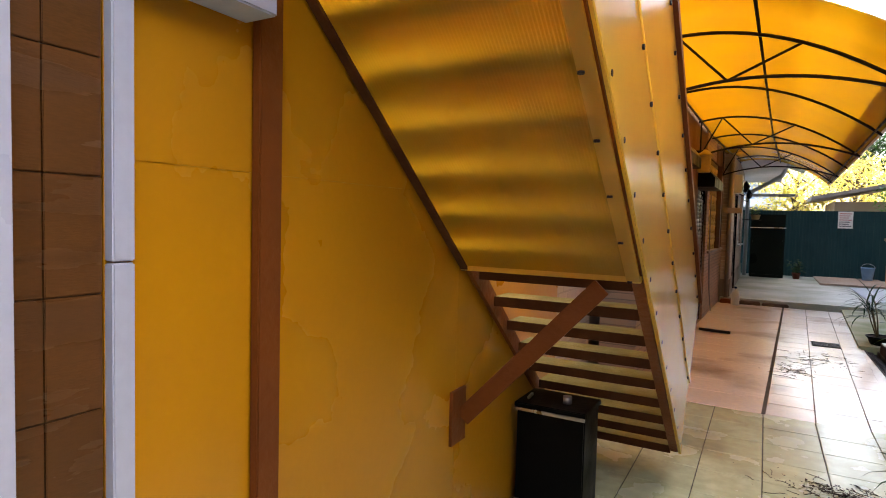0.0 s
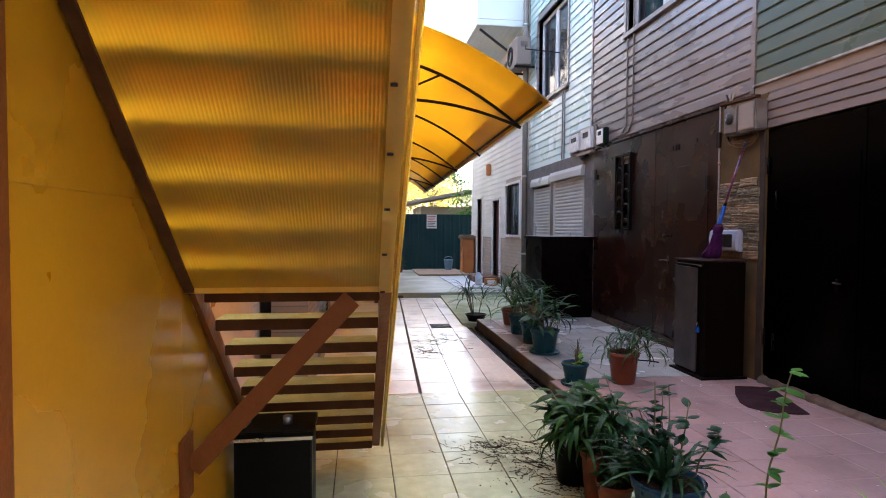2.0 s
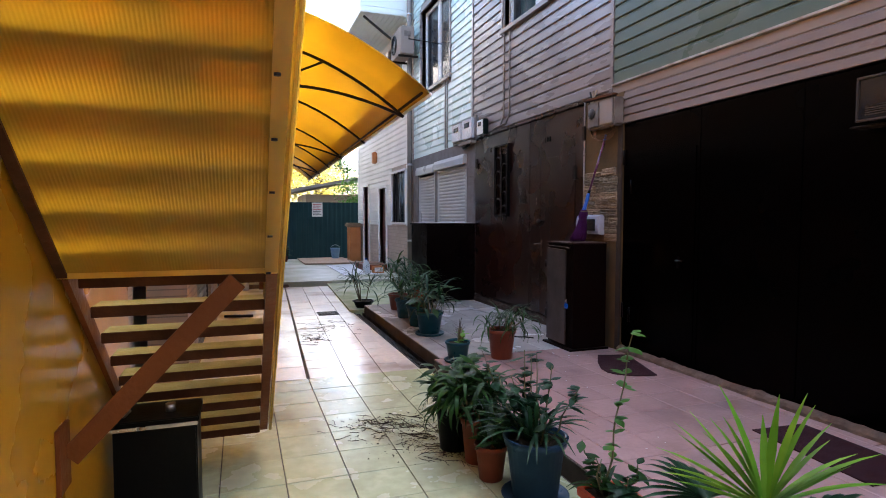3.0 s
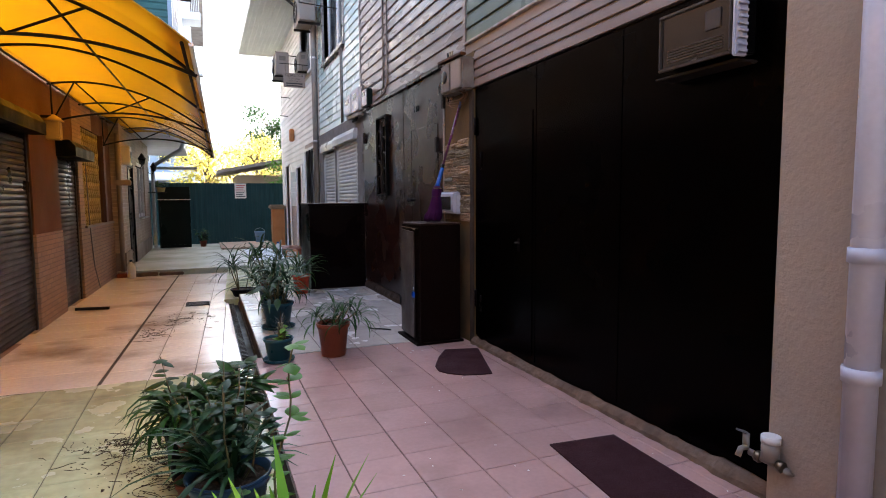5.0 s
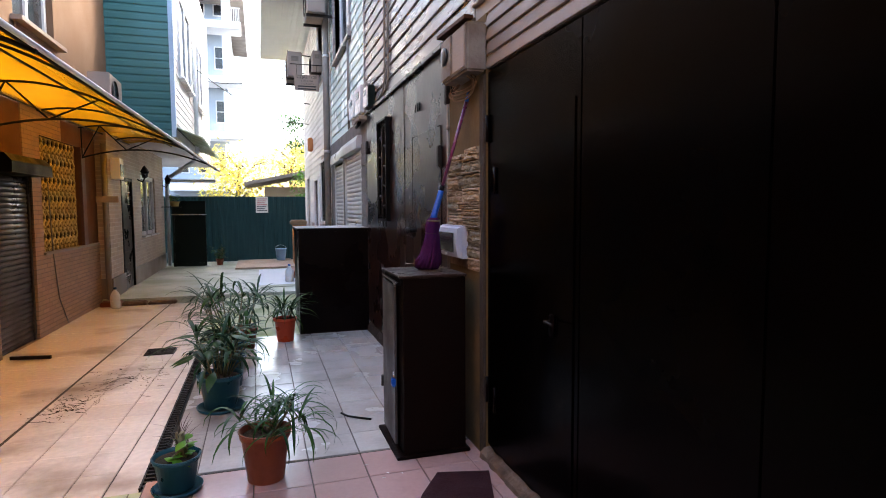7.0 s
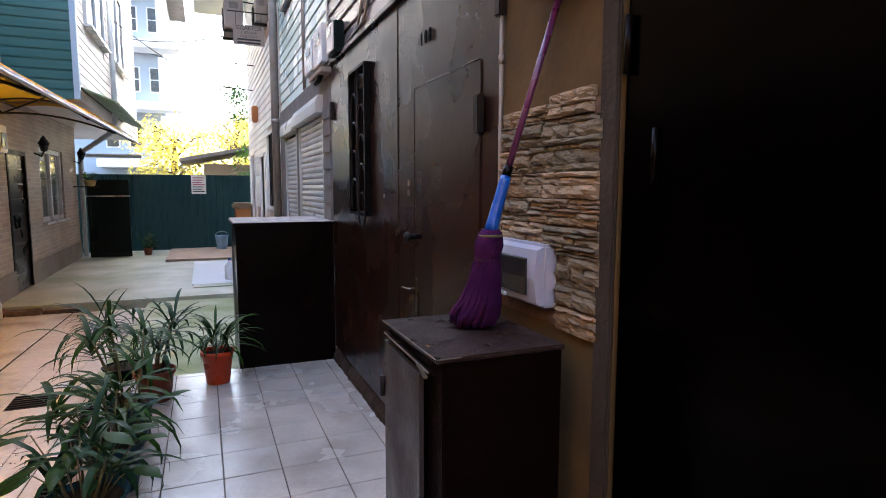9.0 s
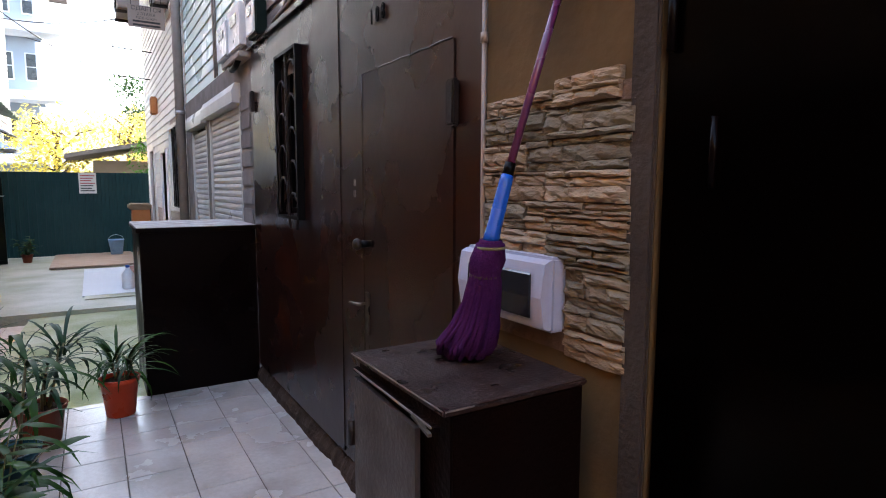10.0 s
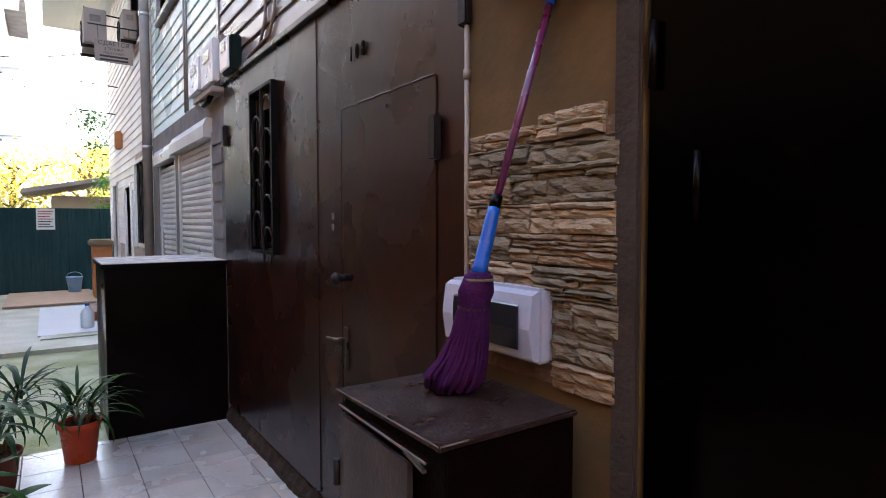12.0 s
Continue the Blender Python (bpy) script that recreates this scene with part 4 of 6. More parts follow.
lwave = (mesh_of("lattice_scroll", tube(wave, 0.017, 5), M_LATTICE), mesh_of("lattice_scroll", tube([(x + 0.012, -y, z) for x, y, z in wave], 0.017, 5), M_LATTICE))
for k in range(9):
    for w in lwave:
        piece("lattice_scroll", w, lat, (-0.058, 1.414 + k * 0.1475, 1.02))
bw = thing("window_7", "upper window with dark panes in the beige wall", "window", ML, kind="structure")
part("frame", wall_y(-0.16, -0.10, 0.78, 2.05, 3.72, 5.0, [(0.85, 1.38, 3.79, 4.93), (1.45, 1.98, 3.79, 4.93)]), M_PVC, bw)
part("pane", box(-0.14, -0.13, 0.80, 2.03, 3.74, 4.98), M_DKGLASS, bw)
part("sill", box(-0.16, 0.10, 0.70, 2.15, 3.66, 3.715, 0.004), M_S_BEIGE, bw)

# wall between the stair and the shutters
solid("wall_planked", box(-1.75, -1.30, 3.30, 4.95, -0.06, 2.75), M_PINKBRICK, "pale brick wall behind the stair", "wall", "structure")

# rear left house
X2 = -0.56
R2 = [(13.0, 13.85, 0.085, 2.09), (14.75, 16.45, 1.0, 2.27)]
solid("wall_rear_left", wall_y(X2 - 0.3, X2, 12.05, 17.75, 0.42, 2.85, R2), M_STONEWALL, "grey-brown stone-faced wall of the rear house", "wall", "structure")
solid("wall_rear_plinth", wall_y(X2 - 0.3, X2 + 0.02, 12.05, 17.75, -0.06, 0.418, R2[:1]), M_S_BEIGE, "beige plinth of the rear house", "wall", "structure")
rdoor = thing("door_5", "closed dark brown steel door with pale inlay strips", "door", kind="structure")
part("leaf", box(X2 - 0.06, X2 - 0.02, 13.0, 13.85, 0.085, 2.07, 0.004), M_BROWNMETAL, rdoor)
for k in range(8):
    part("strip", box(X2 - 0.02, X2 - 0.012, 13.1, 13.75, 0.32 + k * 0.22, 0.335 + k * 0.22), M_PIPE, rdoor)
part("frame", wall_y(X2 - 0.08, X2 + 0.012, 12.95, 13.9, 0.085, 2.13, [(13.01, 13.84, 0.085, 2.07)]), M_BLACK, rdoor)
rwin = thing("window_8", "white plastic window with light curtains, closed", "window", kind="structure")
part("frame", wall_y(X2 - 0.10, X2 - 0.03, 14.75, 16.45, 1.0, 2.27, [(14.83, 15.56, 1.08, 2.19), (15.64, 16.37, 1.08, 2.19)]), M_PVC, rwin)
part("curtain", box(X2 - 0.09, X2 - 0.082, 14.8, 16.4, 1.05, 2.22), M_PAPER, rwin, "light closed curtain")
part("pane", box(X2 - 0.070, X2 - 0.065, 14.8, 16.4, 1.05, 2.22), M_GLASS, rwin)
part("sill", box(X2 - 0.08, X2 + 0.07, 14.7, 16.5, 0.965, 1.0, 0.004), M_PVC, rwin)

# teal upper house that juts over the passage
jut = solid("wall_teal_house", box(-2.5, 0.34, 13.0, 21.0, 2.85, 7.2), M_S_WHITE, "upper house with a teal end and white boarded side", "house", "structure")
siding(jut, "-y", 12.996, -1.0, 0.30, 2.85, 7.2, 0.135, M_S_TEAL)
JW = [(13.75, 15.6, 4.1, 5.7), (16.6, 18.4, 4.1, 5.7)]
siding(jut, "+x", 0.344, 13.06, 21.0, 2.85, 7.2, 0.135, M_S_WHITE, [(a - 0.05, b + 0.05, c - 0.05, d + 0.05) for a, b, c, d in JW])
part("corner_strip", box(0.30, 0.375, 12.965, 13.06, 2.85, 7.2, 0.005), surface("pale_blue_strip", (0.30, 0.42, 0.55), rough=0.5), jut, "pale blue corner strip")
for a, b, c, d in JW:
    wj = thing("window_9", "window in the white boarded side of the upper house", "window", kind="structure")
    part("frame", wall_y(0.346, 0.40, a, b, c, d, [(a + 0.08, (a + b) / 2 - 0.04, c + 0.08, d - 0.08), ((a + b) / 2 + 0.04, b - 0.08, c + 0.08, d - 0.08)]), M_PVC, wj)
    part("pane", box(0.36, 0.37, a + 0.05, b - 0.05, c + 0.05, d - 0.05), M_DKGLASS, wj)
    part("sill", box(0.346, 0.47, a - 0.06, b + 0.06, c - 0.05, c - 0.01, 0.004), M_STEEL, wj)
green_aw = thing("awning", "pale green ribbed sheet awning with a ragged edge", "awning")
bm = bmesh.new()
for k in range(40):
    y0 = 13.15 + k * 0.12
    box(0.345, 0.80 + 0.03 * math.sin(k * 2.1), y0, y0 + 0.07, 2.86, 2.872, 0, bm)
    box(0.345, 0.78 + 0.03 * math.sin(k * 2.1 + 1), y0 + 0.0702, y0 + 0.1198, 2.878, 2.886, 0, bm)
for v in bm.verts:
    v.co.z += 0.18 - 0.40 * (v.co.x - 0.345)
part("sheet", bm, M_S_GREENAW, green_aw)
part("bearer", bar((0.36, 13.15, 3.03), (0.36, 17.9, 3.03), 0.03, 0.03), M_IRON, green_aw)
# Hidden behind the left walls, made tall to hold back sky light.
solid("wall_left_block", box(-1.76, -1.41, -8.2, 12.5, -0.06, 5.4), M_BEIGE, "unseen inner wall on the left, raised to cut sky light", "wall", "structure")
# Unseen slab, added to darken the garage wall and porch beneath.
solid("ceiling_porch", box(2.15, 2.985, 1.62, 4.3, 4.7, 4.85), M_S_GREY, "added unseen slab that cuts sky light on the garage front", "ceiling", "structure")
# Unseen closing wall; its height is chosen to darken the near porch.
solid("wall_behind_block", box(-1.8, 3.6, -8.5, -8.2, -0.06, 7.0), M_BEIGE, "plain unseen wall closing the yard, raised to cut sky light", "wall", "structure")

# ---- fence, gate and distance ----
bm = bmesh.new()
x, pts = -0.75, []
while x < 3.4:
    pts += [(x, 18.60), (x + 0.06, 18.60), (x + 0.075, 18.614), (x + 0.135, 18.614)]
    x += 0.15
outline = pts + [(px, py + 0.004) for px, py in reversed(pts)]
bm.free()
bm = prism(outline, 0.09, 1.90, "z")
fence = solid("fence", bm, M_FENCE, "dark green corrugated steel fence across the yard", "fence", "structure")
for z in (0.5, 1.6):
    part("rail", bar((-0.75, 18.67, z), (3.4, 18.67, z), 0.04, 0.04), M_FENCE, fence)
gate = thing("metal_gate", "open blackish green steel gate leaf by the rear house, heightened to stand for shadow", "gate")
# Above the 1.42 ledge this dark leaf stands in for shadow on the fence.
part("gate_shade_leaf", box(-0.34, 0.45, 17.45, 17.49, 0.09, 1.76, 0.004), M_GATE, gate)
part("gate_frame", wall_y(-0.01, 0.03, 0, 0.79, 0.12, 1.42, [(0.05, 0.74, 0.17, 1.37)]), M_GATE, gate)
bpy.data.objects["gate_frame"].matrix_local = pose(0.45, 17.44, 0, 0, 0, 90)
part("ledge", box(-0.36, 0.47, 17.41, 17.44, 1.40, 1.42), M_STEEL, gate)


# ---- near the stair ----
bin_ = thing("black_cabinet", "small black cabinet with a silver edge under the stair", "cabinet")
part("body", box(-1.02, -0.685, 2.60, 2.85, 0.0, 0.50, 0.006), M_BLACK, bin_)
part("rim", box(-1.03, -0.675, 2.585, 2.86, 0.50, 0.525, 0.004), M_BLACK, bin_)
part("edge_strip", box(-1.025, -0.68, 2.575, 2.585, 0.488, 0.503, 0.002), M_STEEL, bin_, "silver edge strip")
part("base_strip", box(-1.02, -0.70, 2.585, 2.60, 0.02, 0.045, 0.002), M_STEEL, bin_, "pale base strip")
part("knob", tube([(-0.80, 2.70, 0.525), (-0.80, 2.70, 0.56)], 0.022, 10), M_STEEL, bin_)
part("latch", bar((-0.985, 2.66, 0.53), (-0.955, 2.63, 0.565), 0.012, 0.012), M_STEEL, bin_)

# ---- the pier: cabinet, mop, fuse box, stone ----
cab = thing("switch_cabinet", "tall brown-black steel cabinet with a worn door ajar", "cabinet")
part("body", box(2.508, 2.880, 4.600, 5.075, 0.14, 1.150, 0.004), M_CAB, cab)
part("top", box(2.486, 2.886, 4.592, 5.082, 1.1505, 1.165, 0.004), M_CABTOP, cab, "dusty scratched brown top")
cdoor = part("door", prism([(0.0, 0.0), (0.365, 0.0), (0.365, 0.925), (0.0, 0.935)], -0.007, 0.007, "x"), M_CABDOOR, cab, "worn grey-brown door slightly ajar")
cdoor.matrix_local = pose(2.497, 5.070, 0.165, 0, 0, 180 - 1.6)
for p, q in (((2.4862, 4.596, 1.1635), (2.4862, 5.080, 1.1635)), ((2.489, 4.5922, 1.1635), (2.56, 4.5922, 1.1635))):
    part("worn_edge", bar(p, q, 0.002, 0.003), M_WORN, cab, "paint worn to bare metal")
part("lip", bar((2.496, 5.07, 1.122), (2.486, 4.62, 1.118), 0.014, 0.010), M_CAB, cab, "bent top rail")
part("lip_edge", bar((2.488, 5.065, 1.124), (2.478, 4.63, 1.120), 0.003, 0.005), M_WORN, cab, "paint worn to bare metal")
for z in (0.40, 0.90):
    part("hinge", tube([(2.488, 5.088, z), (2.488, 5.088, z + 0.07)], 0.010, 8), M_IRON, cab)
part("hasp", bar((2.478, 4.71, 1.120), (2.466, 4.615, 1.112), 0.009, 0.007), M_TARNISH, cab, "bent steel hasp")
for z in (0.58,):
    lock = part("padlock", box(2.445, 2.468, 4.62, 4.66, z - 0.05, z, 0.006), M_BLUEGRIP, cab, "blue padlock")
    part("shackle", tube([(2.457, 4.628, z), (2.457, 4.628, z + 0.025), (2.457, 4.64, z + 0.036), (2.457, 4.652, z + 0.025), (2.457, 4.652, z)], 0.0035, 6), M_STEEL, lock)
part("base_plate", box(2.46, 2.90, 4.57, 5.10, 0.121, 0.14, 0.004), M_CAB, cab)

mop = thing("mop", "purple string mop with a blue grip leaning on the pier", "mop")
HB, HT = Vector((2.735, 4.895, 1.168)), Vector((2.748, 4.80, 1.475))
rng = random.Random(5)
AWAY = Vector((0.82, -0.57, 0.0))          # the side towards the garage, where the strings hang straight
RINGS = ((0.0, 0.030, 0.0), (0.14, 0.040, 0.002), (0.27, 0.033, 0.004), (0.34, 0.036, 0.007), (0.52, 0.046, 0.012), (0.74, 0.062, 0.010), (0.90, 0.078, 0.0), (0.985, 0.070, -0.004))
for k in range(120):
    a = 2 * math.pi * k / 120 * 7.0 + rng.uniform(-0.10, 0.10)
    deep, twist, hang = 0.62 + 0.38 * math.sqrt(rng.random()), rng.uniform(-0.25, 0.25), rng.uniform(0.93, 1.0)
    pts = []
    for f, r, off in RINGS:
        d = 1.0 if f < 0.4 else deep
        aa = a + twist * max(0.0, f - 0.3)
        p = HT.lerp(HB, min(1.0, f * hang)) + AWAY * off + Vector((math.cos(aa) * r * d, math.sin(aa) * r * d, 0.0))
        if f > 0.3:
            p += Vector((rng.uniform(-0.003, 0.003), rng.uniform(-0.003, 0.003), 0.0))
        p.z = max(p.z, 1.1735)
        pts.append(p)
    pts.append(pts[-1].lerp(HB + Vector((0, 0, 0.006)), 0.45))
    part("string", tube(pts, 0.0062, 6, None, 1.0), M_PURPLE, mop)
NECK = HT.lerp(HB, 0.27) + AWAY * 0.004
part("stitching", tube([NECK + Vector((0, 0, 0.005)), NECK - Vector((0, 0, 0.005))], 0.0395, 18), M_LEAF_D, mop, "grey stitching round the strings")
part("core", tube([HT, HT.lerp(HB, 0.4), HB + Vector((0, 0, 0.035))], 0.026, 10, None, 1.6), M_PURPLE, mop)
part("band", tube([HT - Vector((0, 0, 0.013)), HT - Vector((0, 0, 0.006))], 0.0385, 16), M_STEM, mop, "yellow-green stitched band")
part("cuff", tube([HT - Vector((0, 0, 0.024)), HT - Vector((0, 0, 0.004)), HT + Vector((0, -0.001, 0.010))], 0.036, 14, None, 0.8), M_PURPLE, mop)
G0, G1, G2 = HT + Vector((0.0, 0, 0.004)), Vector((2.80, 4.803, 1.645)), Vector((2.945, 4.758, 2.17))
part("grip", tube([G0, G0.lerp(G1, 0.12), G0.lerp(G1, 0.16), G0.lerp(G1, 0.55), G0.lerp(G1, 0.9), G1], 0.021, 14, None, 0.78), M_BLUEGRIP, mop, "bright blue plastic grip")
part("collar", tube([G1, G1.lerp(G2, 0.06)], 0.015, 12), M_BLACK, mop)
part("pole", tube([G1.lerp(G2, 0.05), G1.lerp(G2, 0.5), G2], 0.0105, 12), M_HANDLE, mop, "maroon lacquered pole")
part("end_cap", tube([G2, G2 + (G2 - G1).normalized() * 0.06], 0.012, 12), M_BLUEGRIP, mop)

fuse = thing("fuse_box", "white plastic fuse box with a smoked window", "fuse box")
part("back_box", box(2.905, 2.959, 4.745, 5.145, 1.235, 1.435, 0.008), M_WHITE, fuse)
part("cover", prism([(2.905, 1.242), (2.905, 1.428), (2.884, 1.418), (2.872, 1.33), (2.884, 1.25)], 4.75, 5.14, "y"), M_WHITE, fuse)
part("window", prism([(2.8725, 1.272), (2.8725, 1.392), (2.868, 1.388), (2.864, 1.33), (2.868, 1.276)], 4.79, 5.075, "y"), M_DKGLASS, fuse, "smoked dark window flap")
part("latch", box(2.868, 2.88, 4.93, 4.965, 1.250, 1.262, 0.002), M_PVC, fuse)

stone = thing("stone_cladding", "panel of stacked tan ledge stone on the pier", "stone cladding")
rng = random.Random(11)


def ledge_stone(y0, y1, z0, z1, depth, material):
    """One rough strip of the moulded stone, its face broken up."""
    bm = bmesh.new()
    nz, ny = 3, max(3, int((y1 - y0) / 0.022))
    front = []
    for j in range(nz + 1):
        row = []
        for i in range(ny + 1):
            y, zz = y0 + (y1 - y0) * i / ny, z0 + (z1 - z0) * j / nz
            rim = 0.72 if i in (0, ny) or j in (0, nz) else 1.0
            rough = 0.010 * noise.noise((y * 38, zz * 60, depth * 900)) + rng.uniform(-0.003, 0.003)
            row.append(bm.verts.new((2.958 - max(0.004, depth * rim + rough), y, zz + 0.003 * noise.noise((y * 25, zz * 30, 4.0)))))
        front.append(row)
    for j in range(nz):
        for i in range(ny):
            bm.faces.new((front[j][i], front[j][i + 1], front[j + 1][i + 1], front[j + 1][i]))
    ring = front[0] + [r[-1] for r in front[1:]] + front[-1][-2::-1] + [r[0] for r in front[-2:0:-1]]
    back = [bm.verts.new((2.966, v.co.y, v.co.z)) for v in ring]
    for i in range(len(ring)):
        bm.faces.new((ring[i], back[i], back[(i + 1) % len(ring)], ring[(i + 1) % len(ring)]))
    part("stone", bm, material, stone)


COURSES = ((4.80, M_STONE_L, M_STONE), (4.83, M_STONE_G, M_STONE_G), (4.90, M_STONE_G, M_STONE), (4.82, M_STONE_L, M_STONE), (4.90, M_STONE, M_STONE_G), (4.81, M_STONE_G, M_STONE_L), (4.738, M_STONE_G, None), (4.738, M_STONE_G, None), (4.738, M_STONE, None))
for k, (cut, near, far) in enumerate(COURSES):
    z1 = 1.902 - 0.081 * k
    for y0, y1, material in ((4.527 + rng.uniform(0, 0.012) + (0.045 if k == 0 else 0.0), cut, near), (cut + 0.003, 5.098, far)):
        if material is None:
            continue
        lower = 0.032 if k == 0 and y0 > 4.7 else 0.0
        z, top, proud = z1 - 0.0795, z1 - lower, rng.uniform(0.0, 0.010)
        while z < top - 0.008:
            h = min(rng.choice((0.012, 0.017, 0.022, 0.030, 0.040)), top - z)
            y = y0
            while y < y1 - 0.02:
                e = y + rng.uniform(0.06, 0.24)
                e = y1 if e > y1 - 0.04 else e
                ledge_stone(y, e - 0.0015, z, z + h - 0.0015, proud + rng.uniform(0.010, 0.026), material)
                y = e
            z += h
part("mortar_bed", box(2.953, 2.962, 4.54, 5.10, 1.18, 1.86), M_ROUGH, stone)

ebox = thing("meter_cabinet", "weathered grey-beige electric meter cabinet on the pier", "electric meter")
part("body", box(2.84, 2.958, 4.47, 4.90, 2.285, 2.55, 0.012), M_CABGREY, ebox)
part("door", box(2.828, 2.84, 4.70, 4.885, 2.30, 2.535, 0.006), M_CABGREY, ebox)
part("meter_window", lathe([(0.001, 0), (0.050, 0.0), (0.054, 0.012), (0.045, 0.018), (0.001, 0.018)], 20), M_DKGLASS, ebox).matrix_local = pose(2.828, 4.80, 2.43, 0, -90, 0)
part("side_door", box(2.832, 2.84, 4.485, 4.685, 2.305, 2.53, 0.006), M_CREAM, ebox, "paler plastic cover")
part("top_rail", bar((2.85, 4.46, 2.565), (2.85, 4.96, 2.585), 0.05, 0.02), M_RUST_SHADE, ebox, "rusty steel rail")
feed = thing("feed_cable", "old pale cables running up from the meter cabinet", "cable")
for k, y in enumerate((4.915, 4.945, 4.975)):
    part("cable", tube([(2.93, y - 0.03, 2.25), (2.915, y, 2.36), (2.915, y + 0.01, 2.58), (2.945, y + 0.02, 2.64), (2.955, y + 0.03 * k, 2.70)], 0.009, 6), M_BEIGE if k < 2 else M_BLACK, feed)
bm = bmesh.new()
rng = random.Random(3)
for k in range(4):
    c = Vector((2.90, 4.72 + rng.uniform(-0.03, 0.03), 2.27))
    ra, rb, ph = rng.uniform(0.12, 0.20), rng.uniform(0.05, 0.11), rng.uniform(0, 1)
    tube([c + Vector((0.03 * math.sin(a * 2 + ph), ra * math.cos(a), rb * math.sin(a) * (1 if math.sin(a) < 0 else 0.6))) for a in (2 * math.pi * j / 20 + ph for j in range(21))], 0.0042, 6, bm)
solid("cable_coil", bm, M_UPPER, "loops of old brown cable under the meter cabinet", "cable")
cond = thing("conduit", "pale plastic conduit down the pier", "conduit")
part("tube", tube([(2.945, 5.112, 0.45), (2.945, 5.112, 2.62)], 0.008, 8), M_S_BEIGE, cond)
part("clip", tube([(2.945, 5.112, 2.05), (2.945, 5.112, 2.08)], 0.012, 8), M_S_BEIGE, cond)

# meters over the shutters
met = thing("electric_meter", "pair of pale grey electric meter boxes on the boards", "electric meter")
part("back_board", box(2.935, 2.972, 8.06, 9.06, 2.62, 2.97, 0.006), M_PIPE, met)
for y0, z0, h in ((8.10, 2.64, 0.31), (8.58, 2.66, 0.27)):
    p = part("meter", box(2.885, 2.934, y0, y0 + 0.40, z0, z0 + h, 0.008), M_PVC, met)
    part("window", box(2.880, 2.885, y0 + 0.10, y0 + 0.30, z0 + h * 0.55, z0 + h * 0.8, 0.002), M_DKGLASS, p)
    part("cover_screw", box(2.879, 2.885, y0 + 0.19, y0 + 0.21, z0 + 0.05, z0 + 0.07, 0.002), M_STEEL, p)
tray = part("tray", box(2.87, 2.972, 8.08, 8.62, 2.555, 2.60, 0.006), M_CREAM, met)
part("cable_bundle", tube([(2.90, 8.55, 2.55), (2.895, 8.45, 2.515), (2.905, 8.35, 2.53), (2.90, 8.24, 2.552)], 0.022, 8), M_BLACK, tray, "dark bundle of cables")
met2 = thing("electric_meter", "small white electric meter with a dark green side", "electric meter")
part("body", box(2.895, 2.972, 7.66, 7.90, 2.625, 2.86, 0.008), M_GATE, met2)
part("face", box(2.88, 2.895, 7.675, 7.885, 2.64, 2.85, 0.006), M_S_WHITE, met2)
part("window", box(2.876, 2.88, 7.72, 7.83, 2.76, 2.82, 0.002), M_DKGLASS, met2)
cab1 = thing("wall_cable", "grey cable clipped up the boarded wall", "cable")
for y in (6.95, 7.12):
    part("cable", tube([(2.962, 7.5, 2.67), (2.962, y + 0.1, 2.70), (2.962, y, 2.82), (2.962, y, 4.2), (2.962, y + 0.02, 6.6)], 0.010, 6), M_PIPE, cab1)
cab2 = thing("wall_cable", "two grey cables down the mint boards", "cable")
for y in (9.42, 9.52):
    part("cable", tube([(2.962, y, 2.63), (2.962, y, 4.0)], 0.010, 6), M_PIPE, cab2)

# box on the garage front
aircon = thing("window_aircon", "old window unit with a dark pane and white ribbed side", "air conditioner")
part("casing", box(2.822, 2.956, 1.795, 2.175, 1.952, 2.185, 0.006), M_BLACK, aircon)
part("pane", box(2.810, 2.821, 1.80, 2.165, 1.955, 2.175, 0.003), M_DKGLASS, aircon)
for y0, y1, z0, z1 in ((1.785, 2.18, 1.940, 1.954), (1.785, 2.18, 2.176, 2.190), (1.785, 1.798, 1.955, 2.175), (2.166, 2.18, 1.955, 2.175)):
    part("frame_bar", box(2.800, 2.815, y0, y1, z0, z1, 0.003), M_CABDOOR, aircon)
for k in range(5):
    part("louvre", box(2.806, 2.810, 1.83, 2.13, 1.975 + k * 0.012, 1.980 + k * 0.012), M_CABDOOR, aircon)
part("control_panel", box(2.804, 2.810, 1.84, 1.92, 2.06, 2.14, 0.002), M_CABDOOR, aircon)
part("side_cap", box(2.803, 2.875, 1.766, 1.784, 1.930, 2.192, 0.006), M_WHITE, aircon, "white plastic side")
for k in range(9):
    part("rib", box(2.815, 2.868, 1.758, 1.766, 1.945 + k * 0.0265, 1.957 + k * 0.0265, 0.002), M_WHITE, aircon)
part("shelf", box(2.84, 2.957, 1.78, 2.24, 1.915, 1.927, 0.004), M_IRON, aircon)

# tap and water meter on the cream pier
tap = thing("water_tap", "weathered pipe with a tap and white-capped water meter", "tap")
part("pipe", tube([(2.93, 1.50, 0.12), (2.93, 1.50, 0.28), (2.875, 1.52, 0.31), (2.86, 1.58, 0.325), (2.86, 1.67, 0.33), (2.86, 1.69, 0.35), (2.86, 1.69, 0.40)], 0.014, 10), M_PIPE, tap)
part("meter_body", tube([(2.86, 1.58, 0.335), (2.86, 1.58, 0.405)], 0.034, 16), M_PIPE, tap)
part("meter_cap", tube([(2.86, 1.58, 0.405), (2.86, 1.58, 0.432)], 0.036, 18), M_PVC, tap, "white plastic meter cap")
for y in (1.535, 1.63):
    part("union_nut", tube([(2.86, y - 0.012, 0.325), (2.86, y + 0.012, 0.328)], 0.023, 6), M_TARNISH, tap)
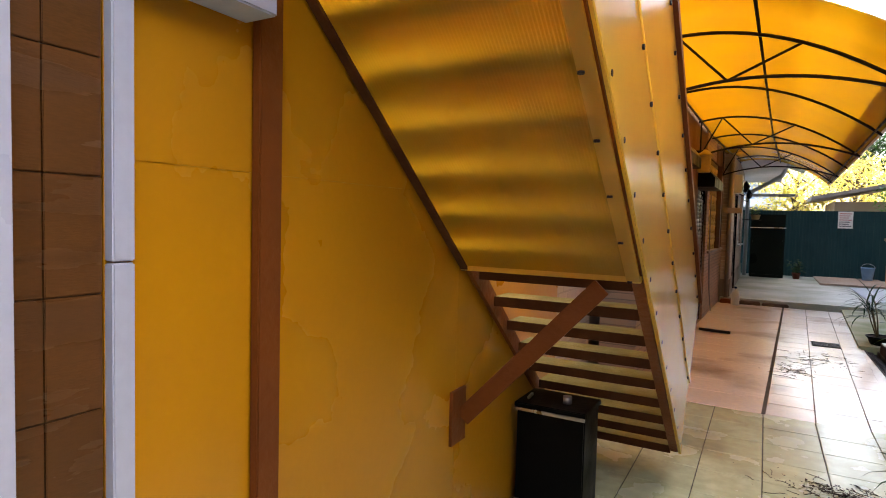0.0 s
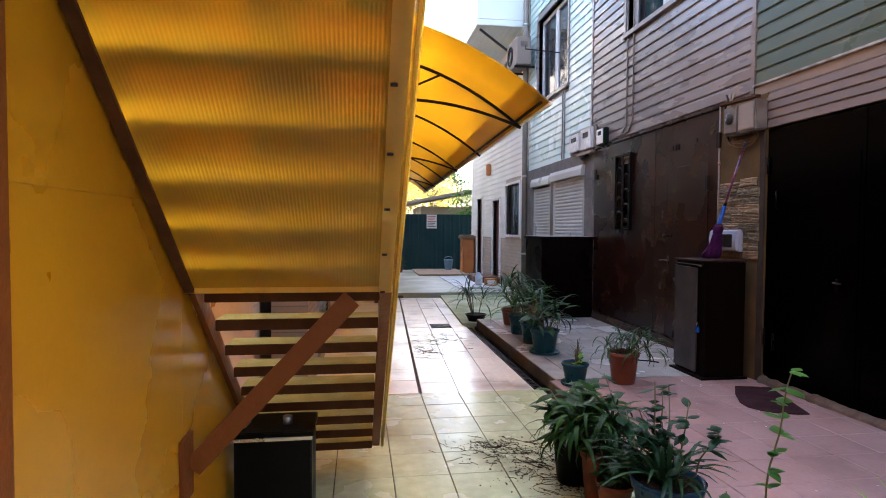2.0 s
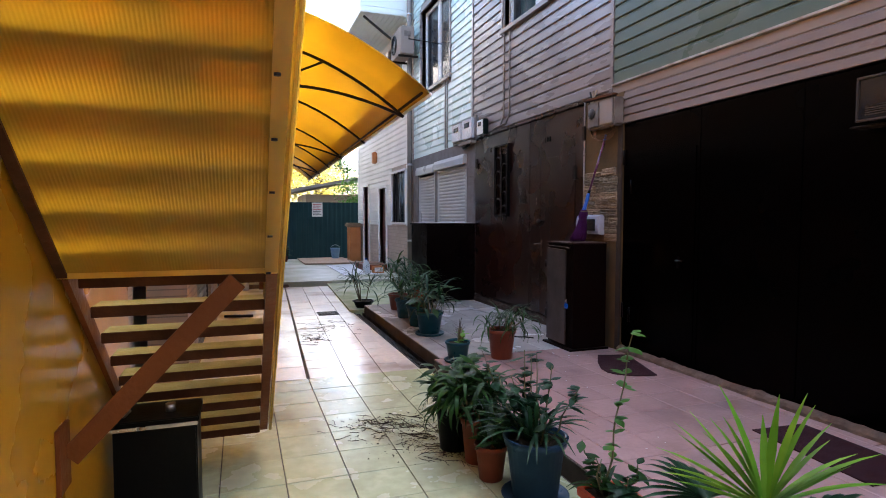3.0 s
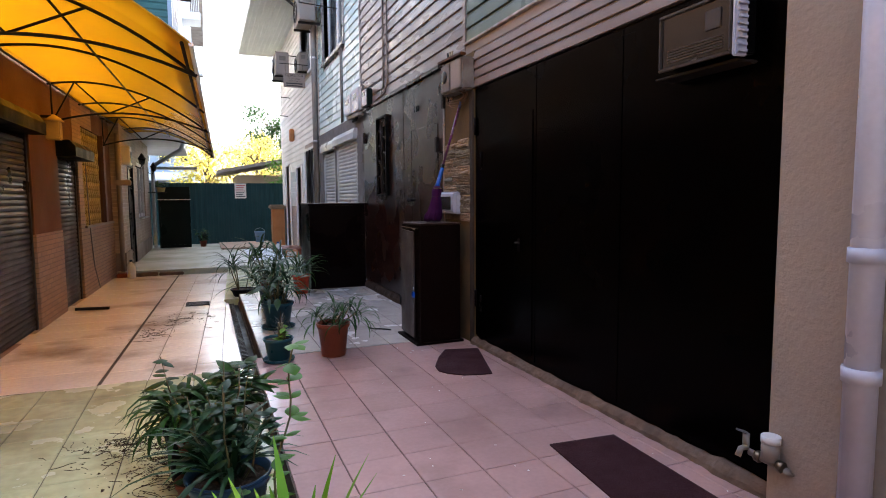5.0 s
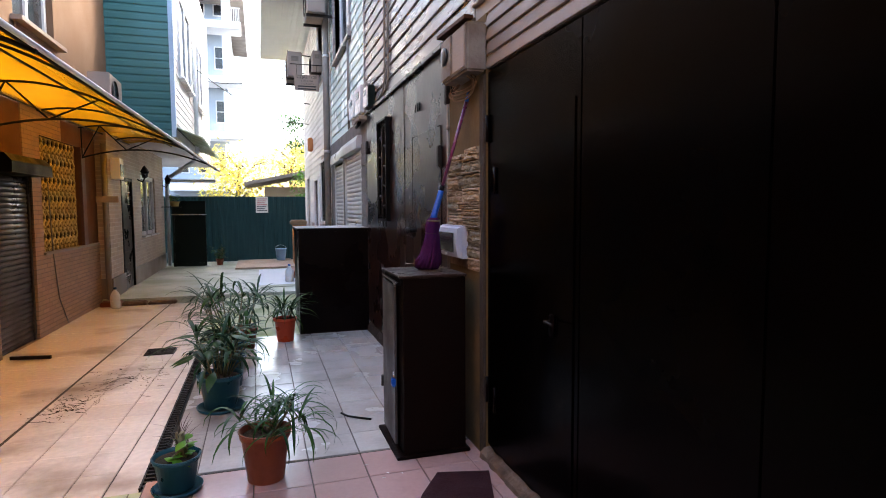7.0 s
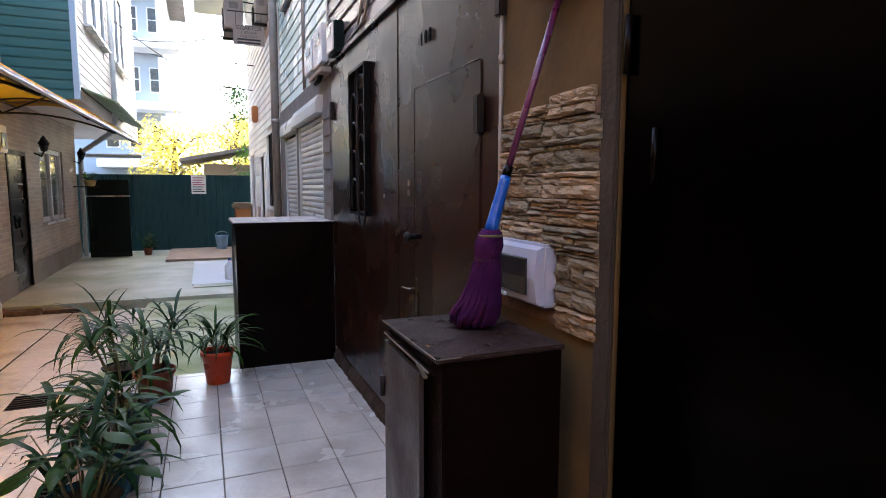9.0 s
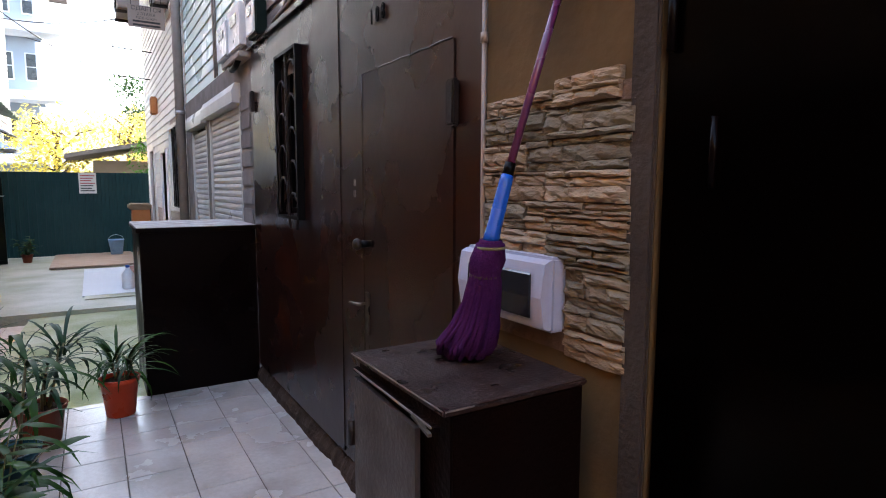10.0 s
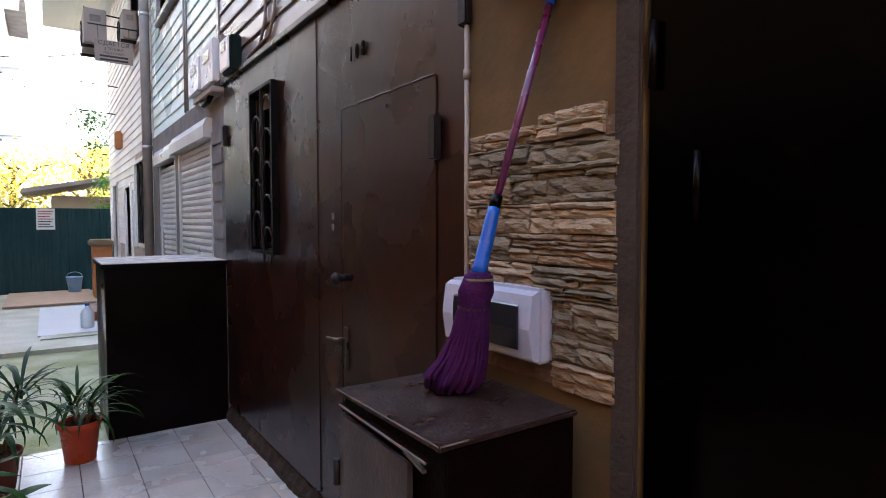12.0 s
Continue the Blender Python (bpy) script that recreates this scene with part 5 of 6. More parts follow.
part("tap_body", tube([(2.86, 1.685, 0.345), (2.825, 1.685, 0.345), (2.81, 1.685, 0.315)], 0.012, 10), M_PIPE, tap)
part("lever", bar((2.86, 1.69, 0.405), (2.82, 1.70, 0.42), 0.018, 0.006), M_STEEL, tap)
wp = thing("downpipe", "white rain downpipe on the cream pier", "downpipe")
part("pipe", tube([(2.84, 1.25, 0.12), (2.84, 1.25, 3.25)], 0.05, 14), M_WHITE, wp)
for z in (0.75, 1.15, 2.4):
    part("clamp", tube([(2.84, 1.25, z), (2.84, 1.25, z + 0.05)], 0.058, 14), M_WHITE, wp)

# mats
solid("door_mat", prism([(2.63, 4.36), (2.90, 4.29), (2.69, 3.625), (2.60, 3.635), (2.49, 3.67), (2.40, 3.75), (2.36, 3.83), (2.38, 3.95), (2.49, 4.16)][::-1], 0.1215, 0.129, "z"), M_MAT, "dark maroon rubber mat with a rounded end", "mat", group="mats")
solid("door_mat", prism([(2.405, 2.445), (2.78, 2.415), (2.755, 1.70), (2.335, 1.70)][::-1], 0.1215, 0.129, "z"), M_MAT, "dark maroon rectangular rubber mat before the garage", "mat", group="mats")


# scraps on the pink tiles
bm = bmesh.new()
rng = random.Random(19)
for k in range(46):
    x, y = rng.uniform(1.4, 2.85), rng.uniform(0.6, 4.6)
    a, s = rng.uniform(0, 3.1), rng.uniform(0.004, 0.013)
    u, v = Vector((math.cos(a), math.sin(a), 0)) * s, Vector((-math.sin(a), math.cos(a), 0)) * s * rng.uniform(0.3, 0.9)
    c = Vector((x, y, 0.1225))
    vs = [bm.verts.new(c + o) for o in (u, v + Vector((0, 0, s * 0.5)), -u, -v)]
    bm.faces.new(vs)
solid("paper_scraps", bm, M_PAPER, "tiny pale scraps of paper and grit on pink tiles", "litter", "stuff")

# ---- pots and plants ----
def pot_parts(th, r, h, material, saucer=False, square=False):
    z0 = 0.018 if saucer else 0.0
    if square:
        bm = bmesh.new()
        a = box(-r * 0.8, r * 0.8, -r * 0.8, r * 0.8, z0, z0 + h, 0.012)
        for v in a.verts:
            k = 1 + 0.22 * (v.co.z - z0) / h
            v.co.x *= k
            v.co.y *= k
        part("pot", a, material, th)
        rim = bmesh.new()
        o = r * 1.03
        for x0, x1, y0, y1 in ((-o, o, -o, -o + 0.018), (-o, o, o - 0.018, o), (-o, -o + 0.018, -o + 0.018, o - 0.018), (o - 0.018, o, -o + 0.018, o - 0.018)):
            box(x0, x1, y0, y1, z0 + h * 0.88, z0 + h + 0.012, 0, rim)
        part("rim", rim, material, th)
        part("soil", box(-r * 0.93, r * 0.93, -r * 0.93, r * 0.93, z0 + h, z0 + h + 0.004), M_SOIL, th)
        return z0 + h
    part("pot", lathe([(r * 0.70, z0), (r * 0.73, z0 + 0.006), (r * 0.93, z0 + h * 0.86), (r * 1.0, z0 + h * 0.87), (r * 1.04, z0 + h), (r * 0.97, z0 + h), (r * 0.93, z0 + h * 0.9), (r * 0.90, z0 + h * 0.85)], 28), material, th)
    part("rim", lathe([(r * 0.985, z0 + h * 0.99), (r * 1.05, z0 + h * 0.985), (r * 1.06, z0 + h), (r * 0.99, z0 + h + 0.004), (r * 0.985, z0 + h * 0.99)], 28, cap=False), material, th)
    part("soil", lathe([(r * 0.91, z0 + h * 0.86), (r * 0.91, z0 + h * 0.9), (r * 0.6, z0 + h * 0.93), (0.004, z0 + h * 0.92)], 18), M_SOIL, th)
    if saucer:
        part("saucer", lathe([(r * 0.85, 0), (r * 1.02, 0.004), (r * 1.10, 0.026), (r * 1.06, 0.026), (r * 0.98, 0.010), (r * 0.3, 0.008)], 28), material, th)
    return z0 + h * 0.9


def strap(bm, base, yaw, up, length, width, droop, seg=6):
    """A long leaf that rises and bends over."""
    d = Vector((math.cos(yaw) * math.cos(up), math.sin(yaw) * math.cos(up), math.sin(up)))
    p, prev, ang = Vector(base), None, up
    side = Vector((-math.sin(yaw), math.cos(yaw), 0))
    for i in range(seg + 1):
        t = i / seg
        w = width * (0.55 + 0.9 * t if t < 0.5 else 1.0 - ((t - 0.5) / 0.5) ** 1.6) * 0.5
        w = max(w, 0.0008)
        crease = Vector((0, 0, -0.25 * w))
        row = [bm.verts.new(p + side * w), bm.verts.new(p + crease), bm.verts.new(p - side * w)]
        if prev:
            for k in (0, 1):
                bm.faces.new((prev[k], prev[k + 1], row[k + 1], row[k])).smooth = True
        prev = row
        ang -= droop / seg * (0.5 + t)
        p = p + Vector((math.cos(yaw) * math.cos(ang), math.sin(yaw) * math.cos(ang), math.sin(ang))) * (length / seg)
    return bm


def broad(bm, base, yaw, up, length, width, cup=0.15):
    """A pointed oval leaf on its stalk."""
    d = Vector((math.cos(yaw) * math.cos(up), math.sin(yaw) * math.cos(up), math.sin(up)))
    s = Vector((-math.sin(yaw), math.cos(yaw), 0))
    n = s.cross(d)
    prev = None
    prof = (0.03, 0.62, 0.95, 1.0, 0.78, 0.42, 0.03)
    for i, w in enumerate(prof):
        t = i / (len(prof) - 1)
        p = Vector(base) + d * length * t - Vector((0, 0, 0.35 * length * t * t))
        row = [bm.verts.new(p + s * w * width / 2 + n * cup * width * w), bm.verts.new(p), bm.verts.new(p - s * w * width / 2 + n * cup * width * w)]
        if prev:
            for k in (0, 1):
                bm.faces.new((prev[k], prev[k + 1], row[k + 1], row[k])).smooth = True
        prev = row


def dracaena(name, label, x, y, z, r, h, material, saucer, seed, stems, stem_h, n, length, width, leaf=None, droop=1.7, spread=0.5, group="pots along the floor edge"):
    th = thing(name, label, "potted plant", pose(x, y, z), group)
    zs = pot_parts(th, r, h, material, saucer)
    rng = random.Random(seed)
    sb, lb = bmesh.new(), bmesh.new()
    for k in range(stems):
        a = rng.uniform(0, 6.28)
        base = Vector((math.cos(a) * r * 0.35, math.sin(a) * r * 0.35, zs))
        top = base + Vector((math.cos(a) * spread * stem_h * rng.uniform(0.2, 1), math.sin(a) * spread * stem_h * rng.uniform(0.2, 1), stem_h * rng.uniform(0.6, 1.1)))
        tube([base, base.lerp(top, 0.5) + Vector((rng.uniform(-0.01, 0.01), rng.uniform(-0.01, 0.01), 0)), top], 0.008, 6, sb, 0.7)
        n_leaf = int(n * 0.72)
        for j in range(n_leaf):
            t = j / n_leaf
            strap(lb, top - Vector((0, 0, 0.12 * (1 - t) * min(1, stem_h * 4))), rng.uniform(0, 6.28), rng.uniform(0.1, 0.5) + t * 0.9, length * rng.uniform(0.7, 1.2), width * rng.uniform(0.9, 1.4), droop * rng.uniform(0.6, 1.5))
    part("stem", sb, M_STEM, th)
    part("foliage", lb, leaf or M_LEAF, th)
    return th


def shrub(name, label, x, y, z, r, h, material, saucer, seed, twigs, height, n, length, width, leaf=None, square=False, straps=0, group="pots along the floor edge"):
    th = thing(name, label, "potted plant", pose(x, y, z), group)
    zs = pot_parts(th, r, h, material, saucer, square)
    rng = random.Random(seed)
    sb, lb = bmesh.new(), bmesh.new()
    for k in range(twigs):
        a = rng.uniform(0, 6.28)
        b0 = Vector((math.cos(a) * r * 0.4, math.sin(a) * r * 0.4, zs))
        hh = height * rng.uniform(0.5, 1.0)
        lean = rng.uniform(0.1, 0.5)
        pts = [b0 + Vector((math.cos(a) * lean * hh * t, math.sin(a) * lean * hh * t, hh * t)) + Vector((rng.uniform(-0.015, 0.015), rng.uniform(-0.015, 0.015), 0)) * (t > 0) for t in (0, 0.25, 0.5, 0.75, 1.0)]
        tube(pts, 0.005, 5, sb, 0.5)
        for j in range(n):
            t = rng.uniform(0.2, 1.0)
            i = min(3, int(t * 4))
            broad(lb, pts[i].lerp(pts[i + 1], t * 4 - i), rng.uniform(0, 6.28), rng.uniform(-0.2, 0.8), length * rng.uniform(0.6, 1.2), width * rng.uniform(0.7, 1.1))
    for j in range(straps):
        strap(lb, (rng.uniform(-0.3, 0.3) * r, rng.uniform(-0.3, 0.3) * r, zs), rng.uniform(0, 6.28), rng.uniform(0.7, 1.4), height * rng.uniform(0.6, 1.0), 0.022, 1.4)
    part("stem", sb, M_STEM, th)
    part("foliage", lb, leaf or M_LEAF, th)
    return th


dracaena("potted_plant", "feathery strap-leaved plant in a terracotta plastic pot", 1.755, 4.60, 0.12, 0.130, 0.265, M_TERRA, False, 1, 6, 0.17, 26, 0.26, 0.014, M_LEAF, 1.9, 0.9)
th = shrub("potted_plant", "small withered palm and leafy seedling in a teal pot with saucer", 1.325, 4.60, 0.12, 0.112, 0.165, M_TEALPOT, True, 2, 3, 0.10, 6, 0.07, 0.045, M_LEAF_L)
lb = bmesh.new()
rng = random.Random(8)
for j in range(46):
    strap(lb, (0.02, 0, 0.20 + 0.10 * rng.random()), rng.uniform(0, 6.28), rng.uniform(0.5, 1.4), rng.uniform(0.07, 0.14), 0.005, 0.5, 4)
part("withered_crown", lb, M_LEAF_D, th)
part("stump", tube([(0.02, 0, 0.16), (0.02, 0, 0.30)], 0.022, 8), M_STEM, th)
leaning = dracaena("potted_plant", "leaning strap-leaved plant in a dark blue-teal pot with saucer", 1.46, 5.82, 0.12, 0.150, 0.235, M_TEALPOT, True, 3, 3, 0.22, 18, 0.36, 0.027, M_LEAF_B, 1.8, 0.5)
bushy = dracaena("potted_plant", "bushy strap-leaved plant in a dark teal pot", 1.49, 6.36, 0.12, 0.135, 0.24, M_TEALPOT, False, 4, 4, 0.38, 19, 0.38, 0.028, M_LEAF, 1.8, 0.5)
for th, seed, count in ((leaning, 81, 16), (bushy, 82, 12)):
    rng = random.Random(seed)
    sb = bmesh.new()
    for k in range(count):
        a = rng.uniform(0, 6.28)
        base = Vector((0.05 * math.cos(a), 0.05 * math.sin(a), 0.22))
        tip = base + Vector((math.cos(a) * rng.uniform(0.04, 0.16), math.sin(a) * rng.uniform(0.04, 0.16), rng.uniform(0.10, 0.34)))
        tube([base, base.lerp(tip, 0.6) + Vector((0, 0, 0.02)), tip], 0.004, 5, sb, 0.6)
        lb = bmesh.new()
        broad(lb, tip, a + rng.uniform(-0.6, 0.6), rng.uniform(-0.1, 0.6), rng.uniform(0.14, 0.24), rng.uniform(0.05, 0.09))
        part("broad_leaf", lb, M_LEAF, th)
    part("stalk", sb, M_STEM, th)
dracaena("potted_plant", "tall strap-leaved plant in a dark teal pot", 1.50, 6.95, 0.12, 0.13, 0.24, M_TEALPOT, False, 5, 4, 0.42, 17, 0.38, 0.026, M_LEAF, 1.7, 0.5)
dracaena("potted_plant", "thin-leaved plant in a brownish terracotta pot", 1.58, 7.62, 0.12, 0.135, 0.22, M_TERRA, False, 6, 4, 0.34, 20, 0.34, 0.022, M_LEAF_B, 1.7, 0.5)
dracaena("potted_plant", "strap-leaved plant in a red-brown plastic pot", 1.995, 7.86, 0.12, 0.118, 0.25, M_REDPOT, False, 7, 4, 0.16, 22, 0.34, 0.020, M_LEAF, 1.5, 0.6)
dracaena("potted_plant", "straggly dark plant in a low black tray pot", 1.28, 8.55, 0.03, 0.16, 0.10, M_BLACK, False, 9, 5, 0.40, 18, 0.40, 0.018, M_LEAF_B, 1.4, 0.6)
shrub("potted_plant", "bushy dark-leaved plant in a large dark blue pot with saucer", 0.885, 2.36, 0.0, 0.155, 0.30, M_BLUEPOT, True, 21, 9, 0.47, 15, 0.085, 0.050, M_LEAF_B, False, 40)
dracaena("potted_plant", "spider plant in a small terracotta pot", 0.78, 2.86, 0.0, 0.095, 0.26, M_TERRA, False, 22, 4, 0.18, 50, 0.30, 0.021, M_LEAF, 2.2, 0.6)
shrub("potted_plant", "leafy plant in a small terracotta pot", 0.765, 2.63, 0.0, 0.088, 0.19, M_TERRA, False, 23, 8, 0.24, 14, 0.10, 0.050, M_LEAF)
th = shrub("potted_plant", "broad-leaved plant in a black plastic pot", 0.72, 3.08, 0.0, 0.115, 0.27, M_BLACK, False, 24, 8, 0.26, 10, 0.15, 0.075, M_LEAF, False, 30)
shrub("potted_plant", "broad dark-leaved plant in a worn grey pot", 0.98, 3.44, 0.0, 0.13, 0.24, M_CONC, False, 27, 10, 0.27, 12, 0.15, 0.080, M_LEAF)
shrub("potted_plant", "trailing vine in an orange-red square planter", 1.01, 1.90, 0.0, 0.105, 0.20, M_REDPOT, False, 25, 4, 0.24, 8, 0.07, 0.045, M_LEAF, True, 14)
vine = thing("climbing_vine", "thin green vine climbing from the planter", "plant")
sb, lb = bmesh.new(), bmesh.new()
rng = random.Random(31)
vp = [Vector((0.99 + 0.015 * math.sin(k * 1.1) + 0.009 * k, 1.93 + 0.012 * math.cos(k * 0.9) - 0.004 * k, 0.235 + 0.062 * k)) for k in range(12)]
tube(vp, 0.005, 6, sb, 0.5)
for p in vp[2:]:
    for j in range(3):
        broad(lb, p, rng.uniform(0, 6.28), rng.uniform(-0.1, 0.7), rng.uniform(0.05, 0.085), rng.uniform(0.035, 0.055))
part("stem", sb, M_STEM, vine)
part("foliage", lb, M_LEAF_V, vine)
shrub("potted_plant", "grey-leaved plant in a pale cream pot", 0.93, 1.72, 0.0, 0.10, 0.20, M_CREAM, False, 26, 5, 0.20, 12, 0.08, 0.05, M_LEAF_B)

palm = thing("fan_palm", "young fan palm with bright green split leaves in a black pot", "potted plant", pose(0.96, 1.10, 0.0))
pot_parts(palm, 0.13, 0.24, M_BLACK)
rng = random.Random(41)
for k, (yaw, up, stalk, ln, mat) in enumerate(((0.8, 1.5, 0.34, 0.35, M_LEAF_P), (2.9, 0.95, 0.36, 0.34, M_LEAF_B), (5.6, 0.85, 0.38, 0.32, M_LEAF_B), (4.0, 0.8, 0.34, 0.28, M_LEAF), (1.5, 0.8, 0.36, 0.28, M_LEAF_B), (0.1, 0.75, 0.34, 0.30, M_LEAF_B))):
    st, fr = bmesh.new(), bmesh.new()
    base = Vector((0, 0, 0.20))
    d = Vector((math.cos(yaw) * math.cos(up), math.sin(yaw) * math.cos(up), math.sin(up)))
    tip = base + d * stalk
    tube([base, base.lerp(tip, 0.5), tip], 0.007, 6, st, 0.7)
    n = 24 if k == 0 else 16
    for j in range(n):
        f = (j / (n - 1) - 0.5) * 2 + rng.uniform(-0.03, 0.03)
        if k == 0:
            ang = f * 1.42
            dirv = Vector((0.72 * math.sin(ang) + 0.12, -0.69 * math.sin(ang) + 0.12, math.cos(ang)))
            yy, uu = math.atan2(dirv.y, dirv.x), math.asin(max(-1, min(1, dirv.z / dirv.length)))
            strap(fr, tip, yy, uu, ln * (1 - 0.10 * f * f) * rng.uniform(0.75, 1.10), 0.027, rng.uniform(0.1, 0.6))
        else:
            strap(fr, tip, yaw + f * 1.3, 0.55 - 0.5 * abs(f), ln * (1 - 0.2 * f * f), 0.030, 0.9)
    part("stalk", st, M_STEM, palm)
    part("frond", fr, mat, palm)

# litter of soil, leaves and roots swept from the pots
bm = bmesh.new()
rng = random.Random(77)
for k in range(1500):
    cx, cy, sx, sy = rng.choice(((0.50, 3.55, 0.16, 0.12), (0.62, 3.30, 0.13, 0.12), (0.36, 3.66, 0.14, 0.06), (0.66, 3.05, 0.08, 0.10), (0.62, 3.40, 0.20, 0.20), (0.30, 6.6, 0.10, 0.16), (0.55, 7.3, 0.16, 0.20)))
    p = Vector((rng.gauss(cx, sx), rng.gauss(cy, sy), 0.003))
    if p.x > 1.05:
        continue
    if rng.random() < 0.16:
        a, ln = rng.uniform(0, 6.28), rng.uniform(0.04, 0.15)
        pts = [p]
        for q in range(4):
            a += rng.uniform(-0.6, 0.6)
            pts.append(pts[-1] + Vector((math.cos(a), math.sin(a), 0.02)) * ln / 4)
        tube(pts, 0.0016, 4, bm)
    else:
        a, s = rng.uniform(0, 3.1), rng.uniform(0.002, 0.009) * (2.0 if rng.random() < 0.05 else 1.0)
        u, v = Vector((math.cos(a), math.sin(a), 0)) * s, Vector((-math.sin(a), math.cos(a), 0)) * s * rng.uniform(0.4, 0.9)
        vs = [bm.verts.new(p + o) for o in (u, v + Vector((0, 0, s * 0.6)), -u, -v)]
        bm.faces.new(vs)
solid("leaf_litter", bm, M_SOIL, "soil crumbs, dry leaves and roots on the tiles", "litter", "stuff")

# ---- drain and small floor things ----
drain = thing("drain_grate", "long black slotted drain grate along the floor edge", "drain")
part("channel", box(1.085, 1.205, 4.95, 8.25, -0.058, -0.045), M_BLACK, drain)
for x in (1.082, 1.205):
    part("rail", box(x - 0.004, x + 0.004, 4.95, 8.25, -0.045, 0.0), M_IRON, drain)
gbar = mesh_of("grate_bar", box(0, 0.055, 0, 0.016, -0.014, 0.0), M_IRON)
for k in range(64):
    piece("grate_bar", gbar, drain, (1.087, 4.97 + k * 0.05, -0.002))
hatch = thing("floor_grate", "small rusty square grate in the passage floor", "drain")
for k in range(6):
    part("grate_bar", box(0.56, 0.84, 8.15 + k * 0.05, 8.172 + k * 0.05, 0.0, 0.012), M_IRON, hatch)
part("frame", box(0.55, 0.85, 8.13, 8.45, -0.006, 0.003), M_IRON, hatch)
solid("door_bar", bar((-0.72, 8.40, 0.022), (-0.34, 8.33, 0.022), 0.03, 0.035), M_IRON, "dark steel bar lying by the shutter", "bar")
for k, (x0, x1) in enumerate(((-0.68, -0.38), (-0.37, -0.02), (0.0, 0.42))):
    solid("kerb_stone", box(x0, x1, 11.70 + 0.03 * k, 11.93, -0.01, 0.075 - 0.015 * k, 0.015), M_ROUGH if k else M_TERRA, "low worn kerb stone at the passage end", "kerb", group="kerb stones")
bottle = thing("plastic_jug", "clear white plastic jug beside the kerb", "bottle", pose(-0.42, 11.55, 0.0))
part("body", lathe([(0.05, 0), (0.07, 0.02), (0.07, 0.2), (0.045, 0.26), (0.02, 0.28), (0.02, 0.31)], 16), M_PVC, bottle)
part("cap", lathe([(0.024, 0.30), (0.024, 0.33), (0.02, 0.335)], 12), M_BLUEPOT, bottle)
solid("cable_scrap", tube([(2.44, 5.25, 0.125), (2.36, 5.28, 0.135), (2.30, 5.36, 0.124), (2.26, 5.42, 0.13)], 0.007, 6), M_BLACK, "short piece of black cable on the tiles", "cable")

# ---- things on the left wall ----
lan = thing("wall_lamp", "yellow box lantern under the canopy", "wall lamp", pose(-0.79, 7.72, 0))
part("bracket", box(-0.02, 0.10, -0.02, 0.02, 2.30, 2.33, 0.004), M_IRON, lan)
part("glass", box(0.03, 0.17, -0.07, 0.07, 2.06, 2.26, 0.01), M_LATTICE, lan)
part("cap", lathe([(0.11, 2.26), (0.06, 2.31), (0.015, 2.34)], 4, None, (0.10, 0)), M_LATTICE, lan)
for y in (14.45, 17.55):
    bl = thing("wall_lamp", "black carriage lantern on the rear house", "wall lamp", pose(-0.56, y, 0), "lanterns")
    part("arm", tube([(0.0, 0, 2.15), (0.10, 0, 2.10), (0.14, 0, 2.18)], 0.014, 6), M_IRON, bl)
    part("lantern", lathe([(0.045, 2.18), (0.075, 2.30), (0.05, 2.31), (0.03, 2.36)], 6, None, (0.14, 0)), M_DKGLASS, bl)
    part("cap", lathe([(0.09, 2.30), (0.03, 2.40), (0.01, 2.43)], 6, None, (0.14, 0)), M_IRON, bl)
vp_ = thing("downpipe", "pale pipe at the corner of the rear house", "downpipe")
part("pipe", tube([(-0.60, 12.0, 0.05), (-0.60, 12.0, 2.6)], 0.04, 10), M_S_BEIGE, vp_)
part("bracket", box(-0.72, -0.40, 11.95, 12.02, 1.66, 1.76, 0.005), M_WOOD, vp_)
gm = thing("electric_meter", "blue and white meter unit on the corner", "electric meter")
part("body", box(-0.56, -0.42, 12.25, 12.55, 2.05, 2.40, 0.01), M_S_WHITE, gm)
part("face", box(-0.42, -0.412, 12.29, 12.51, 2.10, 2.30), M_BLUEPOT, gm)
cw = thing("wall_cable", "grey cable hanging down the brick-faced wall", "cable")
part("cable", tube([(-0.77, 9.95, 1.9), (-0.765, 10.0, 1.0), (-0.75, 10.1, 0.4), (-0.73, 10.35, 0.02)], 0.008, 6), M_PIPE, cw)
gp = thing("downpipe", "grey bent rain pipe from the jutting house", "downpipe")
part("pipe", tube([(0.42, 16.2, 6.5), (0.42, 16.2, 2.95), (0.30, 16.6, 2.70), (-0.40, 17.6, 2.35), (-0.46, 17.7, 2.2), (-0.46, 17.7, 0.1)], 0.05, 10), M_FARWALL, gp)
hang = shrub("hanging_plant", "small plant in a tan bowl on a wall bracket", -0.25, 17.30, 1.62, 0.12, 0.12, M_LATTICE, False, 51, 6, 0.22, 12, 0.09, 0.05, M_LEAF_L, group="")
solid("wall_bracket", box(-0.555, -0.10, 17.27, 17.33, 1.595, 1.618, 0.003), M_IRON, "thin iron wall bracket", "bracket")
aw = thing("awning", "pale corrugated awning beside the rear house", "awning")
bm = bmesh.new()
for k in range(24):
    box(-0.55 + k * 0.05, -0.525 + k * 0.05, 17.8, 18.6, 2.30, 2.315, 0, bm)
box(-0.56, 0.66, 17.8, 18.6, 2.316, 2.325, 0, bm)
part("sheet", bm, M_S_WHITE, aw)
part("bracket", bar((-0.55, 18.2, 2.28), (0.66, 18.2, 2.28), 0.03, 0.04), M_S_WHITE, aw)


